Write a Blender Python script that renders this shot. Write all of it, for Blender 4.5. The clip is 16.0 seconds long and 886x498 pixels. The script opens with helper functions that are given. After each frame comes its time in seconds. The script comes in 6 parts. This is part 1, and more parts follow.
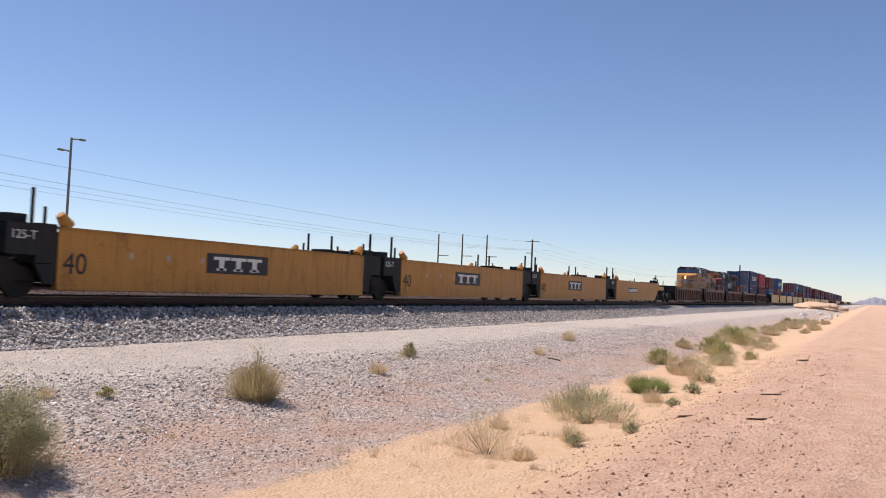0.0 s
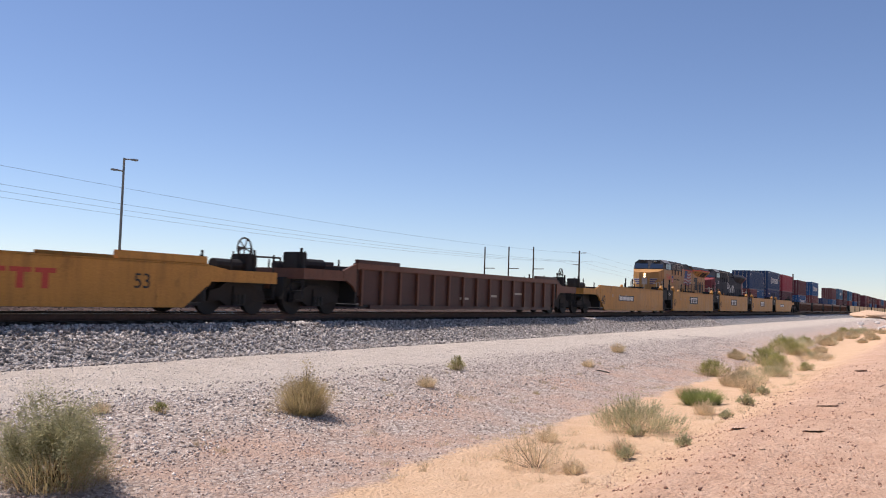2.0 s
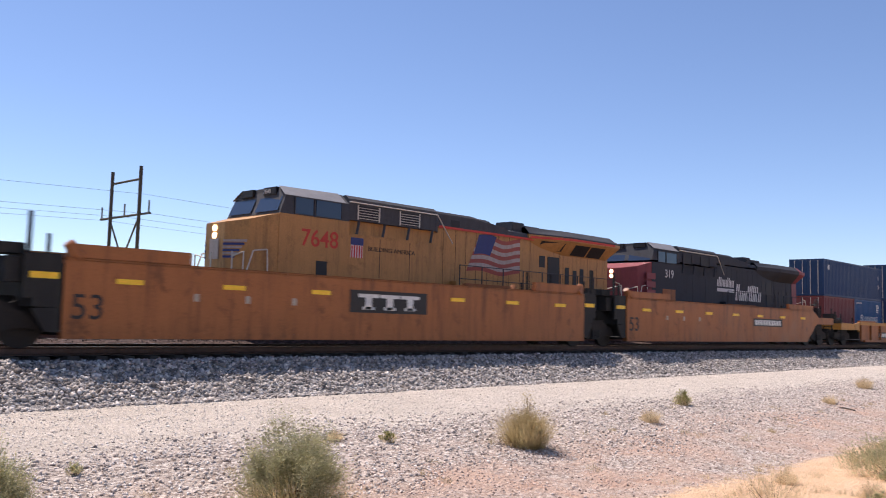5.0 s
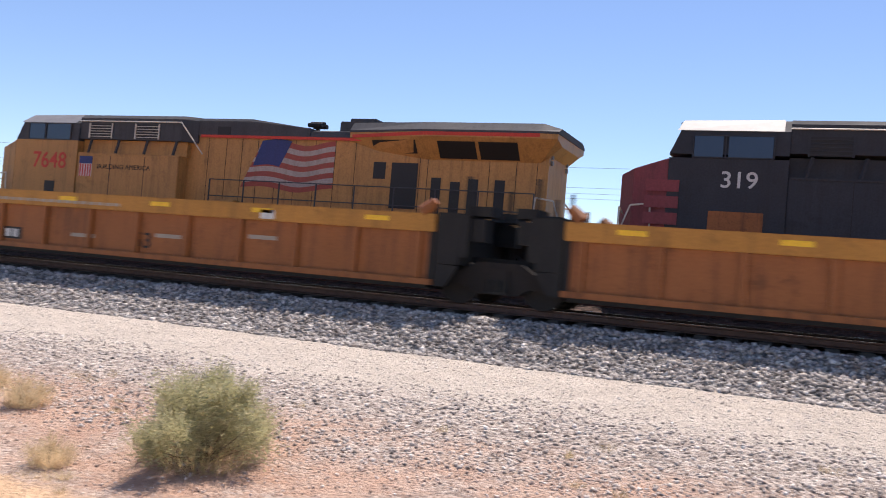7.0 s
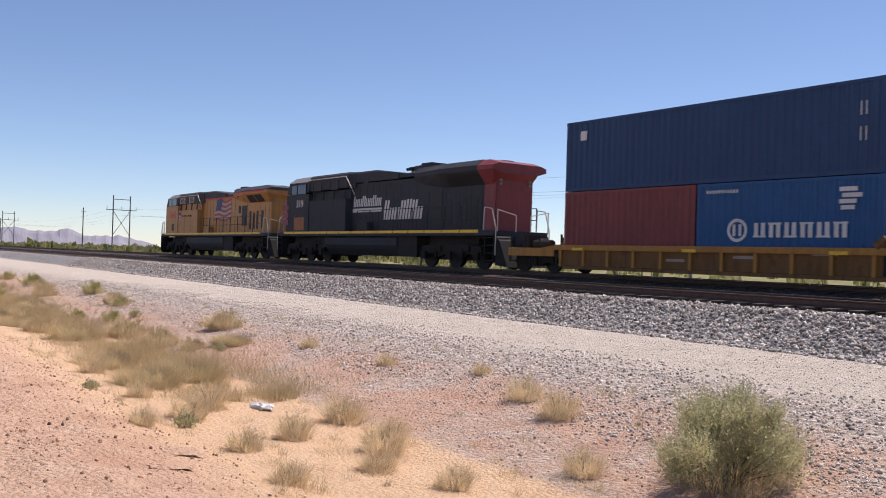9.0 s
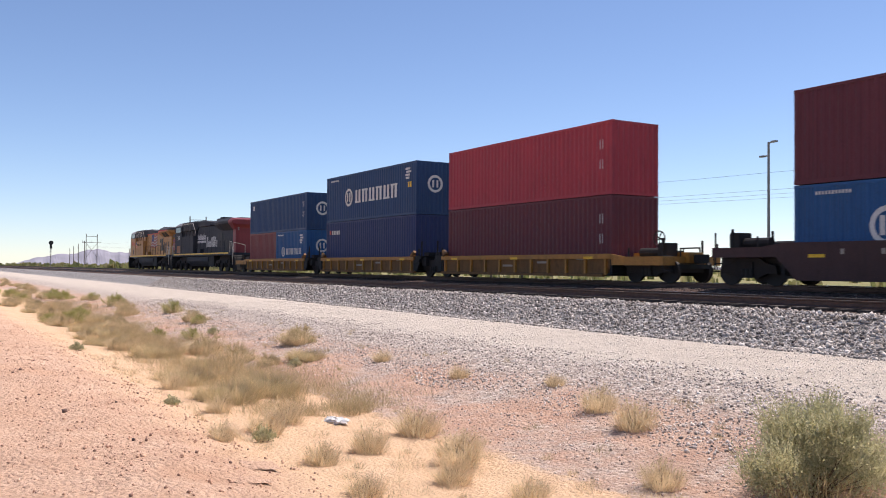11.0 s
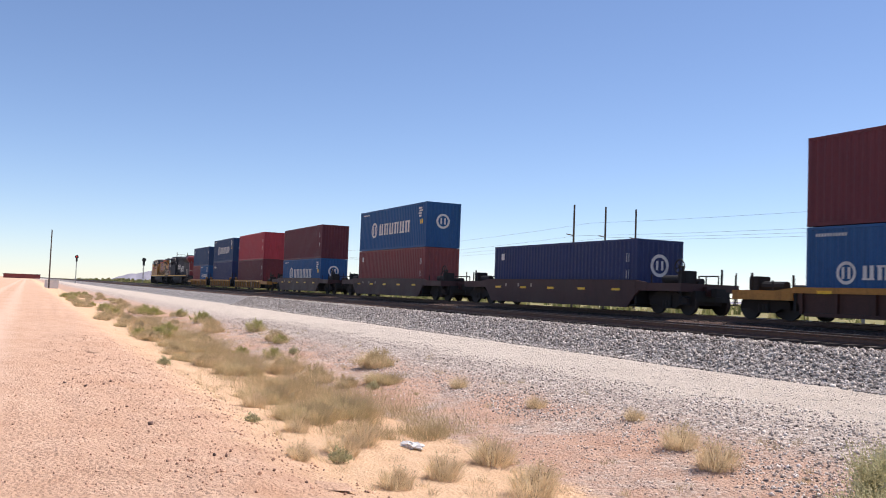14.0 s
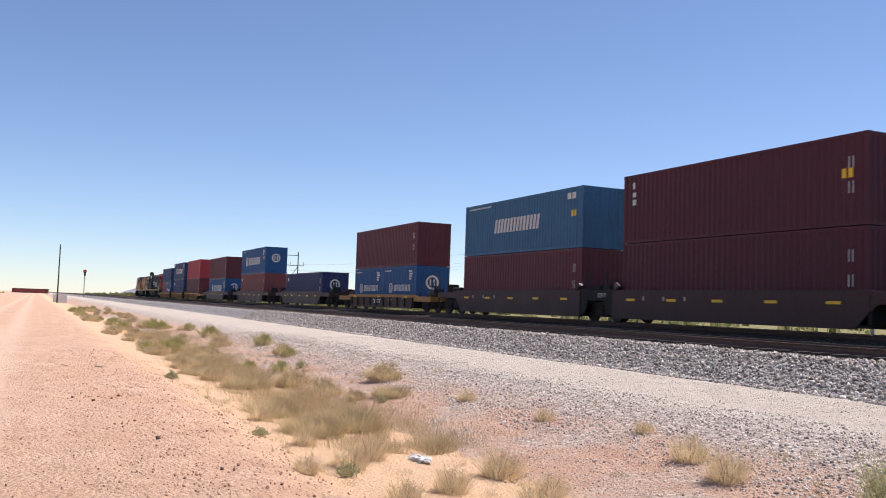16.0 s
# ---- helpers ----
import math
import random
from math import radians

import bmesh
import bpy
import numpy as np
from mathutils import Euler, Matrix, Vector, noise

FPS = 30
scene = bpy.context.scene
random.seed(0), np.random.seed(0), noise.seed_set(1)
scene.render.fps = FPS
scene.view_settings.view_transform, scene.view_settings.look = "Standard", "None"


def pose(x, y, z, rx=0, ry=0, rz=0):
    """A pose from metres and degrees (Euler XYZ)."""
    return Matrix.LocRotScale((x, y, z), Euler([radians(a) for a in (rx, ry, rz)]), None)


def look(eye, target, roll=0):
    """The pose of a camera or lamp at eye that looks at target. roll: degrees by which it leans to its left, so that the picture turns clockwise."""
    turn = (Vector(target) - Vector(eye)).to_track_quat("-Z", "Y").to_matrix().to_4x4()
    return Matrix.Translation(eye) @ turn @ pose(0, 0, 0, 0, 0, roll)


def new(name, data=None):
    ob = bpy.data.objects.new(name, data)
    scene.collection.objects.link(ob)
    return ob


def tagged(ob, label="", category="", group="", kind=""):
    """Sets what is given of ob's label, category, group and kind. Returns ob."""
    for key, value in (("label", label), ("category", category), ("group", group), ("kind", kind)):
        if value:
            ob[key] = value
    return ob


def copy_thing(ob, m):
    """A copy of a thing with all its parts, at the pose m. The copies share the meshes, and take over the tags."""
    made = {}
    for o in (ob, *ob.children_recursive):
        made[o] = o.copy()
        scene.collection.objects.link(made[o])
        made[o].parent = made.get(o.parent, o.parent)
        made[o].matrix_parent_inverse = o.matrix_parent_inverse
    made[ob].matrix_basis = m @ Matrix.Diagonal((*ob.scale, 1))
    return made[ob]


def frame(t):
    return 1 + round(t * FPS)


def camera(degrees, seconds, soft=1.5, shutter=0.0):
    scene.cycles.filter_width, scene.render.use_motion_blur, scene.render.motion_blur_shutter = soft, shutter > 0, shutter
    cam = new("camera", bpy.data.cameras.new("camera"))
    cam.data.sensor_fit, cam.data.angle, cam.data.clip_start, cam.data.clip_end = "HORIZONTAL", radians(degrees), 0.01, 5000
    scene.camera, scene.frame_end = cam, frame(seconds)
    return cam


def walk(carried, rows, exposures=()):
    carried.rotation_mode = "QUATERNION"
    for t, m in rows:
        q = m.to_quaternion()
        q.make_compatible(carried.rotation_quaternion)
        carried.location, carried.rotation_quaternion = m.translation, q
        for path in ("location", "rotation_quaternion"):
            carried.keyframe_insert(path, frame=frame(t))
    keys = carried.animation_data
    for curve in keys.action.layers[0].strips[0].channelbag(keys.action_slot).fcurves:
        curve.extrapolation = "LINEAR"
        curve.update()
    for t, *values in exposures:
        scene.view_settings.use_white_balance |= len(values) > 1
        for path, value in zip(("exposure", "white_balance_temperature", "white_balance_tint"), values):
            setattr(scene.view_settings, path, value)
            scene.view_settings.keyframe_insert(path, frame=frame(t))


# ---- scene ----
EYE = 1.62
cam = camera(54.0, 16.0, 1.0, 0.1)
# seconds, heading from +x, pitch, lean to the right
HEAD = [
    (0.0, 26.37, 2.39, -2.53), (0.5, 25.76, 2.72, -3.05), (1.0, 26.01, 2.58, -3.08), (1.5, 27.63, 2.91, -2.39),
    (2.0, 29.45, 3.13, -1.87), (2.5, 29.97, 3.00, -2.01), (3.0, 28.99, 3.35, -2.65), (3.5, 25.89, 3.58, -3.74),
    (4.0, 27.56, 3.28, -3.13), (4.5, 31.67, 3.99, -1.51), (5.0, 43.77, 4.83, -1.48), (5.2, 46.58, 4.49, -2.03),
    (5.7, 57.0, 4.0, -2.8), (6.25, 77.0, 3.0, -3.8), (6.8, 103.0, 1.8, -4.7),
    (7.3, 123.45, 1.15, -5.16), (7.5, 127.35, 1.52, -5.53), (8.0, 137.02, 0.46, -4.51), (8.5, 141.34, 0.53, -3.15),
    (9.0, 144.61, 0.47, -1.76), (9.5, 146.47, 0.53, -0.83), (9.7, 146.56, 0.50, -0.39), (11.8, 150.60, 1.65, -1.14),
    (12.0, 150.72, 1.71, -1.30), (12.5, 151.12, 1.41, -1.05), (13.0, 151.93, 1.66, -1.18), (13.5, 152.75, 2.09, -1.48),
    (14.0, 154.54, 2.85, -2.18), (14.5, 155.40, 2.89, -2.38), (15.0, 155.98, 3.36, -1.65), (15.5, 156.30, 3.29, -1.95),
    (16.0, 155.03, 3.67, -1.92)]


STEP = -2.9                            # a few paces along the road while turning


def heading(t, yaw, pitch, lean):
    a, b = radians(yaw), radians(pitch)
    u = min(1.0, max(0.0, (t - 5.0) / 2.3))
    x = STEP * u * u * (3 - 2 * u)
    return look((x, 0, EYE), (x + math.cos(a) * math.cos(b), math.sin(a) * math.cos(b), EYE + math.sin(b)), -lean)


# seconds, stops, kelvin, tint
LIGHT = [(0.0, 0.0, 6750, 20), (4.3, 0.05, 6750, 20), (5.0, 0.33, 6750, 20), (7.4, 0.42, 6850, 18), (8.4, 0.12, 6800, 20), (9.0, 0.05, 6800, 20), (9.7, 0.25, 6800, 20), (11.8, 0.26, 6800, 18), (16.0, 0.2, 6700, 18)]
walk(cam, [(t, heading(t, y, p, r)) for t, y, p, r in HEAD], LIGHT)

# ---- sky and sun ----
SUN_AZ, SUN_EL = 93.0, 62.0          # where the sun stands, counted from +x
world = bpy.data.worlds.new("sky")
scene.world = world
world.use_nodes = True
wn = world.node_tree.nodes
wl = world.node_tree.links
sky = wn.new("ShaderNodeTexSky")
sky.sky_type, sky.sun_disc = "NISHITA", False
sky.sun_elevation, sky.sun_rotation = radians(SUN_EL), radians(90 - SUN_AZ)
sky.air_density, sky.dust_density, sky.ozone_density = 0.8, 0.05, 5.0
wl.new(sky.outputs[0], wn["Background"].inputs[0])
wn["Background"].inputs[1].default_value = 0.125
sun = new("sun", bpy.data.lights.new("sun", "SUN"))
sun.data.energy, sun.data.angle, sun.data.color = 5.0, radians(0.5), (1.0, 0.95, 0.88)
sun.matrix_world = look((0, 0, 0), (-math.cos(radians(SUN_AZ)) * math.cos(radians(SUN_EL)), -math.sin(radians(SUN_AZ)) * math.cos(radians(SUN_EL)), -math.sin(radians(SUN_EL))))


# ---- materials ----
def nodes_of(name):
    m = bpy.data.materials.new(name)
    m.use_nodes = True
    nt = m.node_tree
    return m, nt, nt.nodes["Principled BSDF"]


def coords(nt):
    return nt.nodes.new("ShaderNodeTexCoord").outputs["Object"]


def noise_tex(nt, co, scale, detail=4.0, rough=0.6):
    n = nt.nodes.new("ShaderNodeTexNoise")
    n.inputs["Scale"].default_value, n.inputs["Detail"].default_value, n.inputs["Roughness"].default_value = scale, detail, rough
    nt.links.new(co, n.inputs["Vector"])
    return n.outputs[0]


def ramp(nt, fac, stops):
    r = nt.nodes.new("ShaderNodeValToRGB")
    while len(r.color_ramp.elements) < len(stops):
        r.color_ramp.elements.new(0.5)
    for e, (p, c) in zip(r.color_ramp.elements, stops):
        e.position = p
        e.color = (*c, 1) if len(c) == 3 else c
    nt.links.new(fac, r.inputs[0])
    return r.outputs[0]


def mix(nt, fac, a, b, kind="MIX"):
    n = nt.nodes.new("ShaderNodeMix")
    n.data_type, n.blend_type = "RGBA", kind
    for sock, v in ((n.inputs[0], fac), (n.inputs[6], a), (n.inputs[7], b)):
        if isinstance(v, (int, float)):
            sock.default_value = v
        elif isinstance(v, tuple):
            sock.default_value = (*v, 1)
        else:
            nt.links.new(v, sock)
    return n.outputs[2]


def bump(nt, bsdf, height, strength, dist):
    b = nt.nodes.new("ShaderNodeBump")
    b.inputs["Strength"].default_value, b.inputs["Distance"].default_value = strength, dist
    nt.links.new(height, b.inputs["Height"])
    nt.links.new(b.outputs[0], bsdf.inputs["Normal"])


def paint(name, col, dirt=(0.10, 0.07, 0.05), amount=0.35, rough=0.55, streak=1.0, metal=0.0, random_tint=0.0):
    """Weathered paint: fade at metre scale, fine grime, streaks that run down."""
    m, nt, b = nodes_of(name)
    co = coords(nt)
    mp = nt.nodes.new("ShaderNodeMapping")
    mp.inputs["Scale"].default_value = (3.0, 3.0, 0.25)
    nt.links.new(co, mp.inputs[0])
    big = ramp(nt, noise_tex(nt, co, 0.7, 5), [(0.35, (0, 0, 0)), (0.75, (1, 1, 1))])
    run = ramp(nt, noise_tex(nt, mp.outputs[0], 1.6, 6, 0.7), [(0.48, (0, 0, 0)), (0.78, (1, 1, 1))])
    fine = noise_tex(nt, co, 22, 4)
    fade = tuple(min(1, c * 1.18 + 0.015) for c in col)
    c = mix(nt, big, col, fade)
    s = nt.nodes.new("ShaderNodeMath")
    s.operation = "MULTIPLY"
    s.inputs[1].default_value = amount * streak
    nt.links.new(run, s.inputs[0])
    c = mix(nt, s.outputs[0], c, dirt)
    rust = ramp(nt, noise_tex(nt, co, 1.9, 7, 0.72), [(0.56, (0, 0, 0)), (0.66, (amount, amount, amount))])
    c = mix(nt, rust, c, tuple(0.55 * a + 0.45 * d for a, d in zip(dirt, col)))
    f = ramp(nt, fine, [(0.3, (0.82, 0.82, 0.82)), (0.7, (1.1, 1.1, 1.1))])
    c = mix(nt, 1.0, c, f, "MULTIPLY")
    nt.links.new(c, b.inputs["Base Color"])
    r = ramp(nt, big, [(0.0, (rough - 0.1,) * 3), (1.0, (rough + 0.15,) * 3)])
    nt.links.new(r, b.inputs["Roughness"])
    b.inputs["Metallic"].default_value = metal
    b.inputs["Specular IOR Level"].default_value = 0.3
    bump(nt, b, fine, 0.12, 0.01)
    return m


def plain(name, col, rough=0.7, var=0.25, scale=8, metal=0.0, bumps=0.2):
    m, nt, b = nodes_of(name)
    co = coords(nt)
    n = noise_tex(nt, co, scale, 5)
    c = ramp(nt, n, [(0.25, tuple(x * (1 - var) for x in col)), (0.75, tuple(min(1, x * (1 + var)) for x in col))])
    nt.links.new(c, b.inputs["Base Color"])
    b.inputs["Roughness"].default_value, b.inputs["Metallic"].default_value = rough, metal
    bump(nt, b, n, bumps, 0.01)
    return m


YELLOW = paint("well_car_yellow", (0.43, 0.195, 0.035), (0.10, 0.045, 0.02), 0.55)
ORANGE = paint("well_car_orange", (0.30, 0.102, 0.028), (0.065, 0.027, 0.016), 0.85)
PALE = paint("well_car_pale", (0.60, 0.40, 0.17), (0.2, 0.12, 0.06), 0.4)
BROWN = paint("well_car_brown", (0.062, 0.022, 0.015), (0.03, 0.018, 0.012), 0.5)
MAROON = paint("well_car_maroon", (0.056, 0.022, 0.020), (0.030, 0.016, 0.014), 0.5)
# darker, browner yellow for the walls between yellow ribs and chords
DARKYELLOW = paint("dark_yellow", (0.20, 0.095, 0.030), (0.05, 0.028, 0.016), 0.7, 0.75)
BLACK = paint("blackened_steel", (0.015, 0.0135, 0.013), (0.04, 0.045, 0.035), 0.5, 0.75)
TRUCK = paint("truck_steel", (0.020, 0.016, 0.014), (0.05, 0.035, 0.025), 0.5, 0.85)
WHEEL = plain("wheel_steel", (0.022, 0.018, 0.016), 0.7, 0.3, 12, 0.2)
WHITE = paint("lettering_white", (0.62, 0.61, 0.58), (0.2, 0.17, 0.14), 0.35)
BLACKPAINT = paint("lettering_black", (0.018, 0.017, 0.017), (0.07, 0.05, 0.035), 0.3)
REFLECT = paint("reflector_yellow", (0.85, 0.50, 0.03), (0.4, 0.2, 0.03), 0.25, 0.4)
GREYPATCH = paint("data_patch_grey", (0.35, 0.30, 0.24), (0.15, 0.1, 0.07), 0.4)
REDPAINT = paint("faded_red_paint", (0.42, 0.05, 0.03), (0.2, 0.08, 0.04), 0.3)
UPYELLOW = paint("loco_yellow", (0.45, 0.225, 0.070), (0.13, 0.07, 0.035), 0.6)
UPGREY = paint("loco_grey", (0.062, 0.063, 0.068), (0.03, 0.027, 0.025), 0.5, 0.8)
SPGREY = paint("loco_dark_grey", (0.034, 0.037, 0.045), (0.03, 0.025, 0.022), 0.5, 0.75)
SPRED = paint("loco_scarlet", (0.23, 0.046, 0.052), (0.08, 0.03, 0.025), 0.4)
STRIPE = paint("loco_red_stripe", (0.55, 0.05, 0.03), (0.2, 0.05, 0.03), 0.3)
FLAGBLUE = paint("flag_blue", (0.03, 0.045, 0.16), (0.05, 0.04, 0.05), 0.3)
GRILLE = plain("grille_black", (0.012, 0.012, 0.013), 0.6, 0.3, 30)
# rust brown of chords and ribs, lightened in colour for the light they catch
LITRUSTBROWN = paint("lit_rusty_brown", (0.125, 0.046, 0.024), (0.05, 0.024, 0.016), 0.55)
RAILSTEEL = plain("rail_steel", (0.12, 0.066, 0.050), 0.65, 0.3, 10, 0.3)
RAILHEAD = plain("rail_head", (0.45, 0.44, 0.43), 0.25, 0.1, 20, 1.0, 0.05)
TIE = plain("tie_timber", (0.07, 0.055, 0.045), 0.9, 0.35, 6)
GALV = plain("galvanised_pole", (0.22, 0.215, 0.215), 0.6, 0.15, 3)
POLEWOOD = plain("pole_timber", (0.085, 0.065, 0.052), 0.9, 0.3, 5)
WIRE = plain("wire", (0.16, 0.16, 0.17), 0.6, 0.1, 5)
HANDRAIL = plain("handrail_paint", (0.55, 0.50, 0.42), 0.5, 0.15, 9)
SIGNALBLACK = plain("signal_black", (0.02, 0.02, 0.02), 0.6, 0.2, 5)
CABINETWHITE = plain("cabinet_paint", (0.70, 0.70, 0.68), 0.5, 0.1, 2)
FLAGPALE = paint("faded_flag_white", (0.40, 0.33, 0.29), (0.2, 0.14, 0.09), 0.5)
FLAGRED = paint("faded_flag_red", (0.33, 0.07, 0.05), (0.2, 0.1, 0.05), 0.5)
GLASS, gnt, gb = nodes_of("cab_glass")
gb.inputs["Base Color"].default_value = (0.03, 0.05, 0.09, 1)
gb.inputs["Roughness"].default_value = 0.08
gb.inputs["IOR"].default_value = 1.5
LAMPGLOW, lnt, lb = nodes_of("headlight_lens")
lb.inputs["Base Color"].default_value = (0.9, 0.8, 0.6, 1)
lb.inputs["Emission Color"].default_value = (1.0, 0.78, 0.45, 1)
lb.inputs["Emission Strength"].default_value = 3.0
REDLAMP, rnt, rb = nodes_of("signal_red_lens")
rb.inputs["Base Color"].default_value = (0.6, 0.02, 0.02, 1)
rb.inputs["Emission Color"].default_value = (1.0, 0.05, 0.03, 1)
rb.inputs["Emission Strength"].default_value = 2.0
BOX = {
    "navy": paint("container_navy", (0.015, 0.050, 0.128), (0.03, 0.03, 0.04), 0.3),
    "deepblue": paint("container_deep_blue", (0.018, 0.032, 0.108), (0.03, 0.03, 0.04), 0.3),
    "blue": paint("container_blue", (0.011, 0.082, 0.220), (0.03, 0.05, 0.08), 0.25),
    "teal": paint("container_teal_blue", (0.0315, 0.1215, 0.2205), (0.04, 0.05, 0.06), 0.35),
    "red": paint("container_red", (0.360, 0.036, 0.050), (0.12, 0.03, 0.03), 0.3),
    "rust": paint("container_rust_red", (0.205, 0.048, 0.046), (0.08, 0.03, 0.025), 0.35),
    "maroon": paint("container_maroon", (0.108, 0.019, 0.028), (0.085, 0.022, 0.027), 0.35),
    "wine": paint("container_wine", (0.073, 0.0090, 0.0185), (0.052, 0.015, 0.02), 0.35)}


# ---- mesh helpers ----
def bx(bm, x0, x1, y0, y1, z0, z1):
    v = [bm.verts.new(p) for p in ((x0, y0, z0), (x1, y0, z0), (x1, y1, z0), (x0, y1, z0), (x0, y0, z1), (x1, y0, z1), (x1, y1, z1), (x0, y1, z1))]
    for f in ((3, 2, 1, 0), (4, 5, 6, 7), (0, 1, 5, 4), (1, 2, 6, 5), (2, 3, 7, 6), (3, 0, 4, 7)):
        bm.faces.new([v[i] for i in f])
    return v


def rod(bm, p, q, r, n=6, r2=None):
    p, q = Vector(p), Vector(q)
    d = (q - p).normalized()
    a = d.orthogonal().normalized()
    b = d.cross(a)
    r2 = r if r2 is None else r2
    ring = [[bm.verts.new(c + rr * (math.cos(2 * math.pi * i / n) * a + math.sin(2 * math.pi * i / n) * b)) for i in range(n)] for c, rr in ((p, r), (q, r2))]
    for i in range(n):
        j = (i + 1) % n
        bm.faces.new((ring[0][i], ring[0][j], ring[1][j], ring[1][i]))
    bm.faces.new(ring[0][::-1])
    bm.faces.new(ring[1])


def prism(bm, outline, y0, y1):
    """An outline in x, z drawn out from y0 to y1."""
    a = [bm.verts.new((x, y0, z)) for x, z in outline]
    b = [bm.verts.new((x, y1, z)) for x, z in outline]
    n = len(outline)
    for i in range(n):
        bm.faces.new((a[i], a[(i + 1) % n], b[(i + 1) % n], b[i]))
    bm.faces.new(a[::-1])
    bm.faces.new(b)


def loft(bm, sections):
    """Closed rings of points joined one after another."""
    rings = [[bm.verts.new(p) for p in s] for s in sections]
    for r, s in zip(rings, rings[1:]):
        n = len(r)
        for i in range(n):
            bm.faces.new((r[i], r[(i + 1) % n], s[(i + 1) % n], s[i]))
    bm.faces.new(rings[0][::-1])
    bm.faces.new(rings[-1])


def mesh_of(name, bm, material, bevel=0.0):
    if bevel:
        bmesh.ops.bevel(bm, geom=bm.edges[:], offset=bevel, segments=2, affect="EDGES", clamp_overlap=True)
    bmesh.ops.recalc_face_normals(bm, faces=bm.faces[:])
    me = bpy.data.meshes.new(name)
    bm.to_mesh(me)
    bm.free()
    me.materials.append(material)
    return me


def part(name, bm, material, parent, label="", bevel=0.0):
    ob = new(name, mesh_of(name, bm, material, bevel))
    ob.parent = parent
    if label:
        tagged(ob, label)
    return ob


def share(name, me, parent, at=(0, 0, 0)):
    ob = new(name, me)
    ob.parent = parent
    ob.location = at
    return ob


def lump(boxes):
    bm = bmesh.new()
    for b in boxes:
        bx(bm, *b)
    return bm


def rods(items, r, n=6):
    bm = bmesh.new()
    for p, q in items:
        rod(bm, p, q, r, n)
    return bm


def lettering(word, size, x, y, z, material, parent, name="lettering", stretch=1.0, bold=0.0):
    """A word standing on the side that faces -y, its lower left corner at x, z."""
    cu = bpy.data.curves.new(name, "FONT")
    cu.body, cu.size, cu.extrude, cu.offset = word, size, 0.004, bold
    tmp = bpy.data.objects.new(name, cu)
    me = bpy.data.meshes.new_from_object(tmp)
    bpy.data.objects.remove(tmp)
    me.transform(Matrix.Translation((x, y, z)) @ Matrix.Rotation(radians(90), 4, "X") @ Matrix.Diagonal((stretch, 1, 1, 1)))
    me.materials.clear()
    me.materials.append(material)
    ob = new(name, me)
    ob.parent = parent
    return ob

# ---- ground ----
NEAR_Y, FAR_Y = 17.7, 24.02           # track centres
NEAR_Z, FAR_Z = EYE - 0.65, EYE - 0.50  # rail tops
PROFILE = [(-3000, 0.05), (-60, 0.05), (-9, 0.0), (-4.5, 0.02), (-3.2, -0.02), (-1.6, 0.02), (0.2, 0.0), (1.5, -0.02), (2.2, -0.09), (3.0, -0.30), (4.0, -0.40), (5.0, -0.44),
           (5.8, -0.42), (7.0, -0.27), (8.2, -0.13), (9.0, -0.01), (9.5, 0.02), (11.5, 0.06), (14.0, 0.07), (14.3, 0.10), (15.5, 0.70), (15.8, 0.73), (19.6, 0.73), (20.6, 0.60),
           (21.3, 0.72), (22.0, 0.92), (26.0, 0.92), (26.4, 0.86), (28.0, 0.05), (32, -0.2), (45, -0.15), (60, 0.0), (3000, 0.0)]


def ground_z(x, y):
    z = np.interp(y, [p[0] for p in PROFILE], [p[1] for p in PROFILE])
    return z


def wobble(x, y):
    n = noise.noise
    rough = 0.035 if y < 9.2 else 0.012 if y < 14 else 0.02
    if 1.2 < y < 3.2:
        rough = 0.09
    ledge = 0.0
    if -1.0 < y < 3.4:
        ledge = 0.05 * max(0.0, n((x * 0.8, y * 2.6, 11))) + 0.025 * abs(n((x * 2.2, y * 5.5, 13)))
        rough *= 0.7
    if x > 3.0 and -7.0 < y < 2.6:
        # ridged, trampled dirt beside the road
        ledge += min(1.0, (x - 3.0) / 4) * (0.060 * max(0.0, n((x * 0.55, y * 2.1, 21))) + 0.035 * abs(n((x * 1.9, y * 4.0, 23))))
    if x < -4.0 and 0.6 < y < 3.0:
        ledge += 0.035 * abs(n((x * 2.6, y * 3.4, 29)))
    far = max(0.0, min(1.0, (abs(y) - 30) / 60))
    return ledge + rough * n((x * 0.9, y * 0.9, 0)) + 0.6 * rough * n((x * 2.7, y * 2.7, 4)) + far * 0.35 * n((x * 0.05, y * 0.05, 2))


def surface(x, y):
    return float(ground_z(x, y)) + wobble(x, y)


def graded(near, step, growth, limit):
    v, s = [0.0], step
    while v[-1] < limit:
        if v[-1] > near:
            s *= growth
        v.append(v[-1] + s)
    return v


gx = graded(26, 0.16, 1.06, 3000)
gx = [-v for v in gx[:0:-1]] + gx
gy = [-v for v in graded(4, 0.2, 1.25, 3000)[:0:-1]] + [i * 0.13 for i in range(0, 76)] + [9.88 + i * 0.3 for i in range(0, 63)] + [28.6 + v for v in graded(2, 0.6, 1.2, 3000)]
cx = np.array(gx)
verts = [(x, y, surface(x, y)) for y in gy for x in gx]
nx = len(gx)
faces = [(j * nx + i, j * nx + i + 1, (j + 1) * nx + i + 1, (j + 1) * nx + i) for j in range(len(gy) - 1) for i in range(nx - 1)]
gme = bpy.data.meshes.new("ground")
gme.from_pydata(verts, [], faces)
gme.polygons.foreach_set("use_smooth", [True] * len(faces))
ground = tagged(new("ground", gme), "pink desert dirt, pale sand, grey gravel and ballast", "ground", kind="structure")


